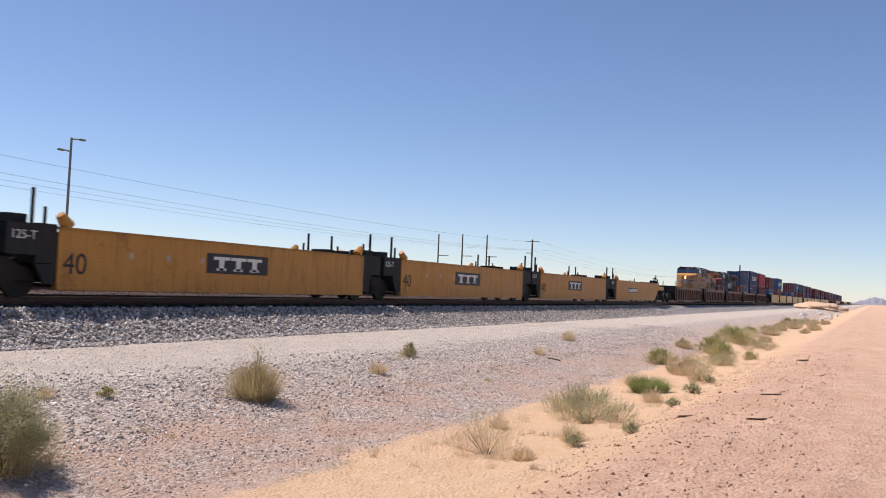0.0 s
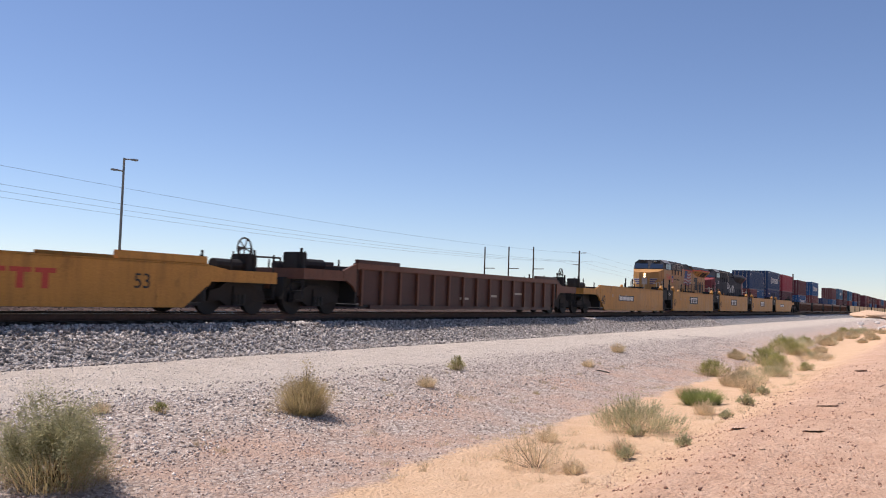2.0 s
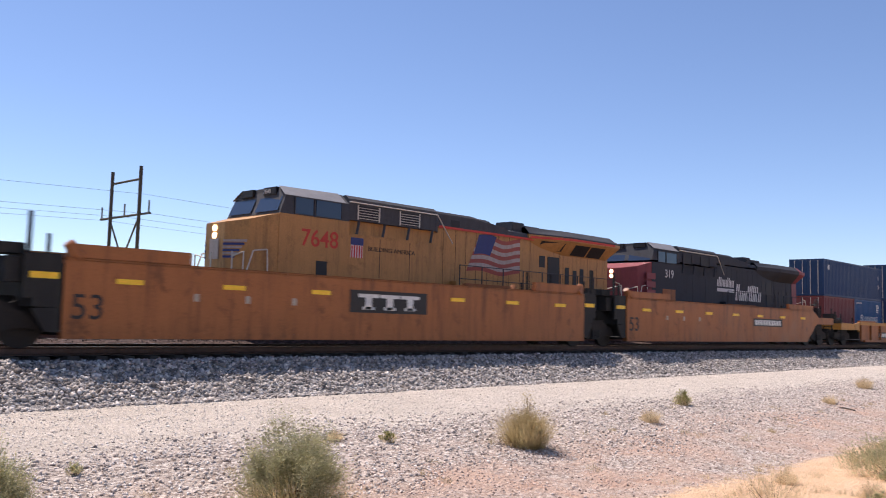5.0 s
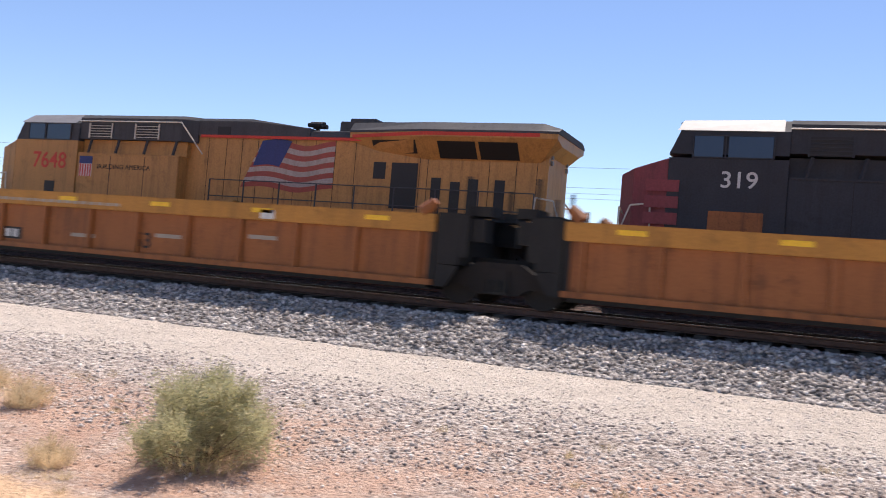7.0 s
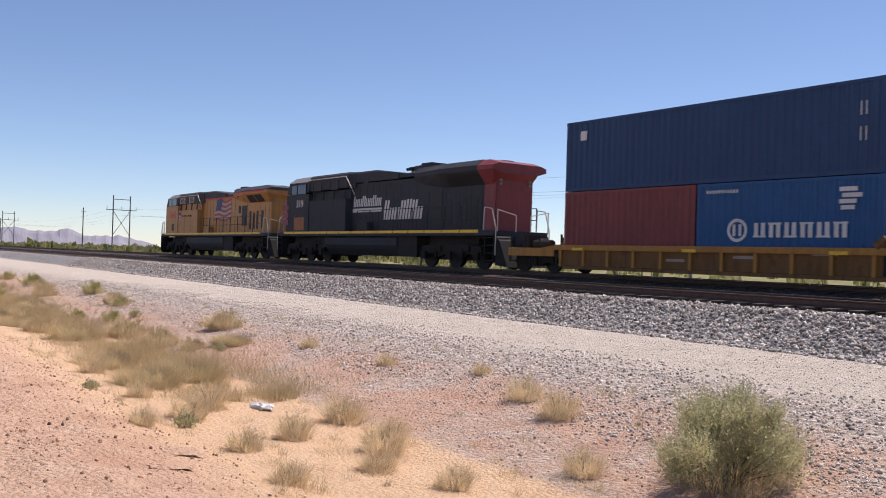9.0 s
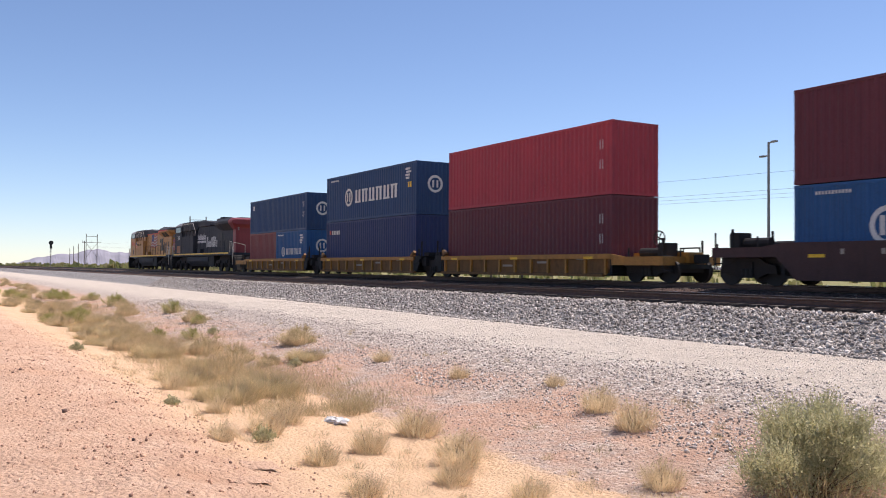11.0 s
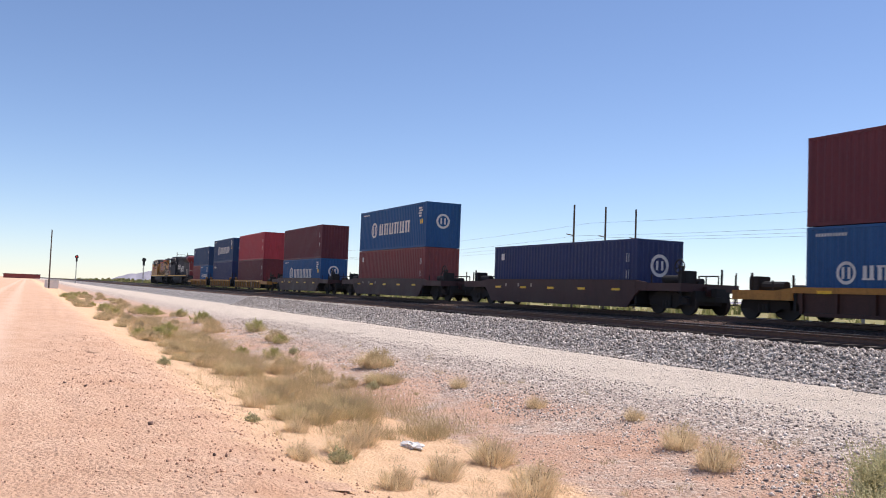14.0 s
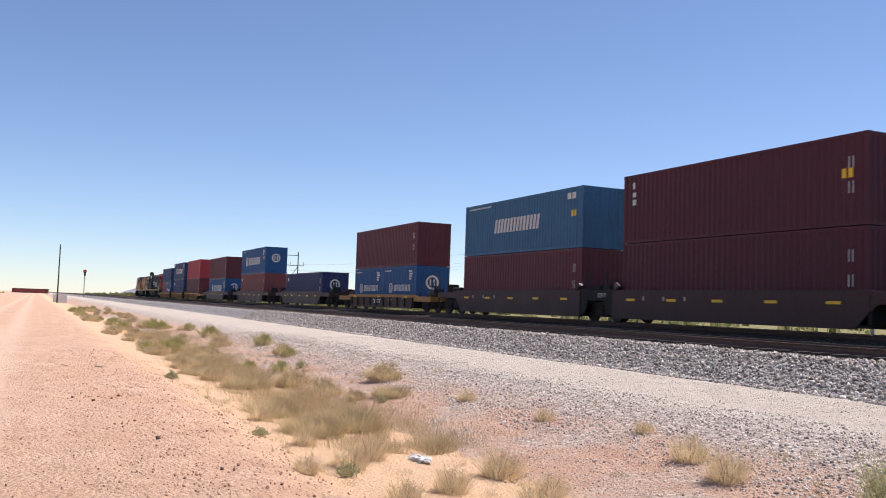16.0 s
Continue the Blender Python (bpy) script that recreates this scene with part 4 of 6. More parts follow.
# ---- locomotives ----
def six_wheel_truck(loco, x0, flip=1):
    bm = bmesh.new()
    for s in (-1, 1):
        y0, y1 = sorted((s * 1.02, s * 1.22))
        prism(bm, [(x0 - 0.3, 0.55), (x0 - 0.25, 0.95), (x0 + 1.2, 1.08), (x0 + 2.9, 1.08), (x0 + 4.25, 0.95), (x0 + 4.3, 0.55), (x0 + 3.3, 0.62), (x0 + 3.0, 0.42), (x0 + 2.4, 0.60), (x0 + 1.6, 0.60), (x0 + 1.0, 0.42), (x0 + 0.7, 0.62)], y0, y1)
        for i in range(3):
            bx(bm, x0 + 2.0 * i - 0.18, x0 + 2.0 * i + 0.18, *sorted((s * 1.2, s * 1.34)), 0.36, 0.72)
        bx(bm, x0 + 0.5, x0 + 1.4, *sorted((s * 1.2, s * 1.33)), 0.72, 0.98)
        bx(bm, x0 + 2.6, x0 + 3.5, *sorted((s * 1.2, s * 1.33)), 0.72, 0.98)
        rod(bm, (x0 + 1.0, s * 1.3, 0.35), (x0 + 1.0, s * 1.3, 0.9), 0.07, 8)
        rod(bm, (x0 + 3.0, s * 1.3, 0.35), (x0 + 3.0, s * 1.3, 0.9), 0.07, 8)
    # added dark block over the truck's length, so no lit ground shows through
    bx(bm, x0 - 0.5, x0 + 4.5, -0.66, 0.66, 0.34, 1.35)
    bx(bm, x0 + 0.2, x0 + 3.8, -1.0, 1.0, 0.6, 1.3)
    t = part("truck", bm, TRUCK, loco, "dark grimy three-axle truck")
    for i in range(3):
        for s in (-1, 1):
            w = share("wheel", LOCOWHEEL, t, (x0 + 2.0 * i, s * 0.78, 0.52))
            w.rotation_euler = (0, 0, 0 if s > 0 else math.pi)


def side_box(name, loco, boxes, mat, label="", bevel=0.0):
    return part(name, lump(boxes), mat, loco, label, bevel)


def locomotive(label, body, upper, nose_mat, tail_mat, sill_stripe, tank_mat):
    """A six-axle road locomotive, nose at x = 0, rail top at z = 0, driving towards -x."""
    o = tagged(new("locomotive"), label, "locomotive", "two locomotives")
    # frame and walkways
    bm = bmesh.new()
    bx(bm, 0.55, 21.3, -1.52, 1.52, 1.42, 1.64)
    bx(bm, 0.9, 21.7, -0.6, 0.6, 0.95, 1.42)
    part("walkway_frame", bm, upper, o)
    for s in (-1, 1):
        for k in range(14):
            part("sill_stripe", lump([(1.2 + 1.37 * k, 2.5 + 1.37 * k, *sorted((s * 1.524, s * 1.534)), 1.54, 1.67)]), sill_stripe, o, "yellow reflective sill stripe")
    # fuel tank
    bm = bmesh.new()
    sec = [(-1.3, 0.75), (-1.42, 0.95), (-1.42, 1.32), (-1.3, 1.40), (1.3, 1.40), (1.42, 1.32), (1.42, 0.95), (1.3, 0.75), (1.0, 0.42), (-1.0, 0.42)]
    loft(bm, [[(x, a, b) for a, b in sec] for x in (6.3, 13.7)])
    part("fuel_tank", bm, tank_mat, o, "grey fuel tank under the frame")
    six_wheel_truck(o, 1.55)
    six_wheel_truck(o, 15.9)
    side_box("air_tank_rack", o, [(13.72, 15.4, -1.35, 1.35, 0.42, 1.4)], BLACK)
    side_box("equipment_rack", o, [(5.7, 6.2, -1.3, 1.3, 0.8, 1.4)], BLACK)
    # plough, couplers and steps at both ends
    for x, d in ((0.3, -1), (21.4, 1)):
        bm = bmesh.new()
        loft(bm, [[(x, -1.45, 1.4), (x, 1.45, 1.4), (x + d * 0.02, 1.45, 0.2), (x + d * 0.02, -1.45, 0.2)], [(x + d * 0.15, -1.35, 1.2), (x + d * 0.15, 1.35, 1.2), (x + d * 0.5, 1.2, 0.12), (x + d * 0.5, -1.2, 0.12)]])
        part("plough", bm, BLACK, o)
        bm = bmesh.new()
        bx(bm, *sorted((x, x + d * 0.62)), -0.15, 0.15, 0.75, 1.05)
        part("coupler", bm, BLACK, o)
        for s in (-1, 1):
            for k in range(4):
                part("step", lump([(*sorted((x - d * 0.085, x - d * 0.615)), *sorted((s * 1.05, s * 1.5)), 0.35 + 0.32 * k, 0.39 + 0.32 * k)]), BLACK, o)
            bm = bmesh.new()
            bx(bm, *sorted((x - d * 0.05, x - d * 0.08)), *sorted((s * 1.02, s * 1.52)), 0.3, 1.45)
            bx(bm, *sorted((x - d * 0.62, x - d * 0.66)), *sorted((s * 1.02, s * 1.52)), 0.3, 1.45)
            part("stair_well", bm, BLACK, o)
            bm = bmesh.new()
            pts = [(x + d * 0.02, s * 1.48, 0.6), (x + d * 0.05, s * 1.48, 1.7), (x - d * 0.25, s * 1.48, 2.55), (x - d * 0.75, s * 1.48, 2.62), (x - d * 0.8, s * 1.48, 1.6)]
            for p, q in zip(pts, pts[1:]):
                rod(bm, p, q, 0.024, 6)
            part("end_handrail", bm, HANDRAIL, o, "pale bent grab rail")
            bm = bmesh.new()
            rod(bm, (x + d * 0.05, s * 1.4, 2.5), (x + d * 0.05, s * 0.4, 2.3), 0.022, 6)
            rod(bm, (x + d * 0.05, s * 0.4, 1.6), (x + d * 0.05, s * 0.4, 2.3), 0.022, 6)
            rod(bm, (x + d * 0.05, s * 1.4, 1.6), (x + d * 0.05, s * 1.4, 2.5), 0.022, 6)
            part("end_handrail", bm, HANDRAIL, o, "pale bent grab rail")
    # nose and cab
    bm = bmesh.new()
    loft(bm, [[(0.10, -0.55, 1.6), (0.10, 0.55, 1.6), (0.10, 0.55, 3.45), (0.10, -0.55, 3.45)],
              [(0.55, -1.22, 1.6), (0.55, 1.22, 1.6), (0.55, 1.22, 3.55), (0.55, -1.22, 3.55)],
              [(1.45, -1.5, 1.6), (1.45, 1.5, 1.6), (1.45, 1.5, 3.80), (1.45, -1.5, 3.80)]])
    part("nose", bm, nose_mat, o, bevel=0.02)
    bm = bmesh.new()
    loft(bm, [[(1.45, -1.5, 1.62), (1.45, 1.5, 1.62), (1.45, 1.5, 3.82), (1.45, -1.5, 3.82)], [(4.3, -1.5, 1.62), (4.3, 1.5, 1.62), (4.3, 1.5, 3.82), (4.3, -1.5, 3.82)]])
    part("cab_lower", bm, body, o)
    bm = bmesh.new()
    loft(bm, [[(1.45, -1.5, 3.82), (1.45, 1.5, 3.82), (1.70, 1.46, 4.42), (1.74, 1.05, 4.72), (1.74, -1.05, 4.72), (1.70, -1.46, 4.42)],
              [(4.3, -1.5, 3.82), (4.3, 1.5, 3.82), (4.3, 1.46, 4.42), (4.3, 1.05, 4.76), (4.3, -1.05, 4.76), (4.3, -1.46, 4.42)]])
    part("cab_upper", bm, upper, o)
    for s in (-1, 1):
        bm = bmesh.new()
        v = [bm.verts.new(p) for p in ((1.62, s * 1.50, 4.42), (4.15, s * 1.50, 4.42), (4.15, s * 1.04, 4.79), (1.70, s * 1.04, 4.75))]
        bm.faces.new(v if s < 0 else v[::-1])
        part("cab_roof_edge", bm, GALV, o, "pale sloped cab roof edge")
    for s in (-1, 1):
        glass = []
        for a, b in ((2.05, 2.75), (2.88, 3.92)):
            part("side_window", lump([(a, b, *sorted((s * 1.49, s * 1.512)), 3.86, 4.38)]), GLASS, o, "dark cab side window")
        part("window_frame", rods([((a, s * 1.51, 3.84), (a, s * 1.51, 4.4)) for a in (2.02, 2.81, 3.95)] + [((2.02, s * 1.51, z), (3.95, s * 1.51, z)) for z in (3.84, 4.40)], 0.025, 4), upper, o)
        bm = bmesh.new()
        v = [bm.verts.new(p) for p in ((1.45, s * 0.12, 3.90), (1.45, s * 1.38, 3.90), (1.66, s * 1.36, 4.38), (1.66, s * 0.12, 4.38))]
        f = bm.faces.new(v)
        bmesh.ops.translate(bm, verts=v, vec=(-0.015, 0, 0))
        ret = bmesh.ops.extrude_face_region(bm, geom=[f])
        bmesh.ops.translate(bm, verts=[q for q in ret["geom"] if isinstance(q, bmesh.types.BMVert)], vec=(0.01, 0, 0))
        part("windshield", bm, GLASS, o, "dark windshield pane")
        nb = part("number_board", lump([(1.62, 1.80, *sorted((s * 0.28, s * 1.0)), 4.47, 4.72)]), BLACKPAINT, o, "black number board", 0.02)
        part("lower_step_light", lump([(0.5, 0.56, *sorted((s * 0.9, s * 1.05)), 1.75, 1.9)]), LAMPGLOW, o, "lit ditch lamp")
    for z in (3.05, 3.28):
        part("headlight", rods([((0.05, 0, z), (0.12, 0, z))], 0.10, 12), LAMPGLOW, o, "lit round headlight")
    # main hoods: a wide box behind the cab, a recess, and a grey upper hood that overhangs it
    bm = bmesh.new()
    sec = [(-1.46, 1.64), (-1.46, 3.42), (1.46, 3.42), (1.46, 1.64)]
    loft(bm, [[(x, a, b) for a, b in sec] for x in (4.3, 8.6)])
    part("equipment_hood", bm, body, o, bevel=0.02)
    part("recessed_panel", lump([(4.3, 8.7, -1.22, 1.22, 3.42, 3.92)]), body, o)
    bm = bmesh.new()
    sec = [(-1.42, 3.90), (-1.42, 4.62), (-1.27, 4.74), (1.27, 4.74), (1.42, 4.62), (1.42, 3.90)]
    loft(bm, [[(x, a, b) for a, b in sec] for x in (4.3, 8.6)] + [[(9.0, a * 0.78, b) for a, b in sec]])
    part("upper_hood", bm, upper, o)
    bm = bmesh.new()
    sec = [(-1.08, 4.16), (-1.08, 4.64), (-1.0, 4.73), (1.0, 4.73), (1.08, 4.64), (1.08, 4.16)]
    loft(bm, [[(x, a, b) for a, b in sec] for x in (8.9, 11.0)] + [[(13.2, a, min(b, 4.46)) for a, b in sec]])
    part("blower_hood", bm, upper, o)
    bm = bmesh.new()
    sec = [(-1.02, 1.64), (-1.02, 4.2), (1.02, 4.2), (1.02, 1.64)]
    loft(bm, [[(x, a, b) for a, b in sec] for x in (8.6, 20.75)])
    part("engine_hood", bm, body, o)
    bm = bmesh.new()
    sec = [(-1.06, 4.2), (-1.0, 4.38), (-0.6, 4.47), (0.6, 4.47), (1.0, 4.38), (1.06, 4.2)]
    loft(bm, [[(x, a, b) for a, b in sec] for x in (12.6, 15.2)])
    part("roof", bm, upper, o)
    # radiator wings, flaring out from the hood towards the tail
    bm = bmesh.new()
    sec = [(-1.03, 3.62), (-1.52, 4.22), (-1.52, 4.40), (-1.2, 4.66), (1.2, 4.66), (1.52, 4.40), (1.52, 4.22), (1.03, 3.62)]
    loft(bm, [[(14.6, a * 0.72, b) for a, b in sec], [(17.2, a, b) for a, b in sec], [(20.1, a, b) for a, b in sec]])
    part("radiator_housing", bm, body, o, "flared radiator housing")
    bm = bmesh.new()
    loft(bm, [[(20.1, a, b) for a, b in sec], [(20.6, a, b) for a, b in sec], [(21.15, a * 0.97, max(b, 4.08) if b < 4.6 else b - 0.16) for a, b in sec]])
    part("tail_overhang", bm, tail_mat, o, "flared overhang above the rear walkway")
    bm = bmesh.new()
    sec = [(-1.525, 4.36), (-1.525, 4.42), (-1.21, 4.68), (1.21, 4.68), (1.525, 4.42), (1.525, 4.36)]
    loft(bm, [[(14.6, a * 0.73, b) for a, b in sec], [(17.2, a, b + 0.004) for a, b in sec], [(20.1 if tail_mat is SPRED else 20.65, a, b + 0.004) for a, b in sec]] + ([] if tail_mat is SPRED else [[(21.17, a * 0.975, b - 0.14 if b > 4.6 else b) for a, b in sec]]))
    part("radiator_roof", bm, upper, o)
    part("tail_wall", lump([(20.75, 20.82, -1.0, 1.0, 1.64, 4.1)]), tail_mat, o)
    for s in (-1, 1):
        for k in range(2):
            part("tail_lamp", rods([((20.8, s * 0.8, 3.65 + 0.17 * k), (20.88, s * 0.8, 3.65 + 0.17 * k))], 0.07, 10), GALV, o, "unlit round tail lamp")
        bm = bmesh.new()
        v = [bm.verts.new(p) for p in ((15.4, s * 0.94, 3.77), (16.9, s * 1.125, 3.77), (16.9, s * 1.415, 4.13), (15.4, s * 1.19, 4.13))]
        bm.faces.new(v if s > 0 else v[::-1])
        part("radiator_grille", bm, GRILLE, o, "black slanted radiator screen")
    for s in (-1, 1):
        for a, b in ((17.6, 18.75), (18.85, 20.0)):
            bm = bmesh.new()
            v = [bm.verts.new(p) for p in ((a, s * 1.075, 3.66), (b, s * 1.075, 3.66), (b, s * 1.44, 4.11), (a, s * 1.44, 4.11))]
            bm.faces.new(v if s > 0 else v[::-1])
            part("radiator_grille", bm, GRILLE, o, "black slanted radiator screen")
    bm = bmesh.new()
    bx(bm, 14.0, 15.9, -0.70, 0.70, 4.4, 4.76)
    bx(bm, 14.2, 15.1, -0.45, 0.45, 4.76, 4.90)
    part("exhaust_housing", bm, upper, o, bevel=0.03)
    part("horn", rods([((12.55, -0.16 + 0.16 * k, 4.72 + 0.06 * (k % 2)), (13.05, -0.16 + 0.16 * k, 4.72 + 0.06 * (k % 2))) for k in range(3)] + [((12.8, 0, 4.4), (12.8, 0, 4.74))], 0.075, 8), BLACK, o, "black horn cluster")
    part("roof_fan", rods([((18.2, 0, 4.62), (18.2, 0, 4.72)), ((19.8, 0, 4.62), (19.8, 0, 4.72))], 0.62, 20), upper, o)
    # doors, vents and seams on both sides
    for s in (-1, 1):
        def yy(w, t=0.012):
            return sorted((s * w, s * (w + t)))
        vents = [(15.45, 15.85, *yy(1.02), 3.0, 3.5), (16.05, 16.9, *yy(1.02), 2.15, 3.5), (17.35, 17.65, *yy(1.02), 1.9, 3.1), (17.95, 18.25, *yy(1.02), 1.9, 3.0), (18.5, 18.8, *yy(1.02), 1.9, 3.1), (19.3, 19.6, *yy(1.02), 1.9, 3.1),
                 (2.95, 3.4, *yy(1.5), 1.85, 2.4), (9.75, 10.25, *yy(1.08, 0.012), 4.18, 4.46)]
        for v in vents:
            part("vent", lump([v]), GRILLE, o, "black louvred vent")
        grills = [(4.72 + k * 1.98, 5.72 + k * 1.98, *yy(1.42, 0.01), 3.95, 4.42) for k in range(2)]
        for v in grills:
            g = part("hood_grille", lump([v]), GRILLE, o, "dark intake grille")
            part("louvre_frame", lump([(v[0], v[1], *yy(1.43, 0.02), 3.98 + 0.09 * j, 4.0 + 0.09 * j) for j in range(5)] + [(v[0] - 0.02 + q, v[0] + 0.03 + q, *yy(1.43, 0.03), 3.93, 4.44) for q in (0, 0.98)]), HANDRAIL if upper is UPGREY else SPGREY, g)
        seams = [(x, x + 0.014, *yy(1.02, 0.006), 1.7, 4.1) for x in (9.4, 10.1, 10.7, 11.3, 12.0, 12.7, 13.4, 14.1, 14.8, 16.95, 17.2, 19.1, 19.9, 20.5)]
        for v in seams:
            part("door_seam", lump([v]), BLACK, o)
        part("panel_ledge", lump([(4.35, 8.6, *yy(1.46, 0.02), 3.36, 3.42)]), body, o)
        for x in (4.7, 5.9, 7.1, 8.3):
            part("support_bracket", rods([((x, s * 1.42, 3.42), (x + 0.12, s * 1.40, 3.92))], 0.05, 5), upper, o)
        for x in (5.75, 7.2):
            part("box_seam", lump([(x, x + 0.02, *yy(1.46, 0.006), 1.75, 3.34)]), GRILLE, o)
        part("battery_box", lump([(9.8, 10.8, *yy(1.02, 0.36), 1.64, 2.1)]), body, o, bevel=0.02)
        # walkway rail
        posts = [((x, s * 1.47, 1.62), (x, s * 1.47, 2.72)) for x in (9.9, 11.2, 12.5, 13.8, 15.1, 16.4, 17.7, 19.0, 20.6)]
        top_rail = [((9.9, s * 1.47, 2.72), (20.6, s * 1.47, 2.72)), ((9.9, s * 1.47, 2.2), (20.6, s * 1.47, 2.2))]
        for v in posts:
            part("stanchion", rods([v], 0.024), upper, o)
        for v in top_rail:
            part("walkway_rail", rods([v], 0.016), upper, o)
        part("roof_grab_rail", rods([((4.3, s * 1.48, 4.50), (8.6, s * 1.48, 4.50)), ((8.6, s * 1.48, 4.50), (9.5, s * 1.44, 3.5))], 0.022), HANDRAIL, o)
    return o


lead = locomotive("yellow and grey diesel locomotive with a flag painted on its hood", UPYELLOW, UPGREY, UPYELLOW, UPYELLOW, REFLECT, UPGREY)
for s in (-1, 1):
    part("red_stripe", lump([(9.1, 15.2, *sorted((s * 1.085, s * 1.095)), 4.10, 4.19)]), STRIPE, lead, "thin red stripe")
    bm = bmesh.new()
    loft(bm, [[(x, s * w, 4.26 if x > 16 else 4.19), (x, s * (w + 0.012), 4.26 if x > 16 else 4.19), (x, s * (w + 0.012), 4.36 if x > 16 else 4.29), (x, s * w, 4.36 if x > 16 else 4.29)] for x, w in ((14.7, 1.115), (17.2, 1.53))])
    part("red_stripe", bm, STRIPE, lead, "thin red stripe")
    part("red_stripe", lump([(17.2, 20.65, *sorted((s * 1.53, s * 1.54)), 4.26, 4.36)]), STRIPE, lead, "thin red stripe")


def waved(a, z, w):
    return z + 0.09 * math.sin(2.3 * a) * min(1, a / w + 0.4)


def flag(loco, x0, x1, z0, z1, y):
    """Wavy painted flag: a blue field and pale and red stripes on the hood side."""
    f = None
    n, cols = 9, 18
    for k in range(n):
        bm = bmesh.new()
        w = x1 - x0
        lo, hi = [], []
        for i in range(cols + 1):
            a = w * i / cols
            lean = 0.55 * (1 - i / cols) * (1 - (k / n))
            for row, kk in ((lo, k), (hi, k + 1)):
                z = z0 + (z1 - z0) * kk / n
                row.append(bm.verts.new((x0 + a + 0.7 * (kk / n) * (1 - i / cols), y - 0.012 - 0.002 * (k % 2), waved(a, z, w))))
        for i in range(cols):
            bm.faces.new((lo[i], lo[i + 1], hi[i + 1], hi[i]))
        p = part("flag_stripe", bm, FLAGPALE if k % 2 else FLAGRED, f or loco, "faded painted stripe")
    bm = bmesh.new()
    lo, hi = [], []
    for i in range(9):
        a = (x1 - x0) * 0.42 * i / 8
        lo.append(bm.verts.new((x0 + a + 0.42 * (1 - i / 8), y - 0.018, waved(a, z0 + (z1 - z0) * 0.48, x1 - x0))))
        hi.append(bm.verts.new((x0 + a + 0.72 * (1 - i / 18), y - 0.018, waved(a, z1 + 0.05, x1 - x0))))
    for i in range(8):
        bm.faces.new((lo[i], lo[i + 1], hi[i + 1], hi[i]))
    part("flag_field", bm, FLAGBLUE, loco, "dark blue flag field")


flag(lead, 10.75, 14.1, 2.55, 4.0, -1.02)
lettering("7648", 0.78, 2.30, -1.505, 2.86, STRIPE, lead, "road_number", 1.0, 0.006)
lettering("BUILDING AMERICA", 0.22, 5.2, -1.466, 2.90, BLACKPAINT, lead, "slogan", 1.15)
sh = part("shield_emblem", lump([(4.42, 4.98, -1.475, -1.462, 3.05, 3.30)]), FLAGBLUE, lead, "blue and red striped shield emblem")
part("shield_stripes", lump([(4.45 + 0.11 * k, 4.51 + 0.11 * k, -1.472, -1.462, 2.62, 3.04) for k in range(5)]), STRIPE, sh)
part("shield_ground", lump([(4.43, 4.97, -1.468, -1.462, 2.62, 3.05)]), WHITE, sh)
for s in (-1, 1):
    for k in range(6):
        u = 1.0 - 0.10 * (5 - k)
        part("wing_emblem", rods([((0.10, s * 0.50, 2.36 + 0.1 * k), (0.10 + 0.42 * u, s * (0.50 + 0.66 * u), 2.36 + 0.1 * k))], 0.05, 4), FLAGPALE if k % 2 else FLAGBLUE, lead, "painted wing band on the nose")
part("nose_shield", lump([(0.07, 0.098, -0.26, 0.26, 2.30, 2.95)]), FLAGPALE, lead, "pale shield on the nose")
part("nose_door", lump([(0.085, 0.099, -0.42, 0.42, 1.7, 2.2)]), UPYELLOW, lead)
for k in range(3):
    part("nose_rail", rods([((-0.02, -1.2 + 1.2 * k, 1.62), (-0.02, -1.2 + 1.2 * k, 2.5))], 0.024), HANDRAIL, lead, "pale grab rail")
lettering("7648", 0.2, 0, 0, 0, WHITE, lead, "board_number").matrix_local = Matrix.Translation((1.612, -0.32, 4.52)) @ Matrix.Rotation(radians(-90), 4, "Z")
put(lead, 2, 0.0)

second = locomotive("dark grey diesel locomotive with scarlet nose and tail", SPGREY, SPGREY, SPRED, SPRED, REFLECT, SPGREY)
lettering("319", 0.58, 2.72, -1.505, 3.10, WHITE, second, "road_number", 1.05, 0.004)
for k in range(3):
    part("scarlet_bar", lump([(0.9, 1.75, -1.53, -1.50, 2.1 + 0.42 * k, 2.40 + 0.42 * k)]), SPRED, second)
part("side_panel", lump([(2.5, 3.8, -1.515, -1.501, 1.75, 2.5)]), ORANGE, second, "orange-brown panel under the cab")
part("tail_paint", lump([(20.05, 20.8, -1.032, -1.022, 1.66, 3.7)]), SPRED, second, "faded scarlet tail panel")
# brand painted as plain slanted shapes
bm = bmesh.new()
for i in range(8):
    a = 8.72 + i * 0.36
    for k in (0.0, 0.17):
        h = 0.42 if (i + (k > 0)) % 3 else 0.56
        v = [bm.verts.new(p) for p in ((a + k, -1.036, 2.97), (a + k + 0.115, -1.036, 2.97), (a + k + 0.115 + 0.12 * h, -1.036, 2.97 + h), (a + k + 0.12 * h, -1.036, 2.97 + h))]
        bm.faces.new(v)
part("brand_marking", bm, WHITE, second, "pale painted brand shapes on the hood")
part("speed_bar", lump([(8.65, 11.6, -1.038, -1.032, 2.68, 2.88)]), WHITE, second, "pale bar under the brand shapes")
bm = bmesh.new()
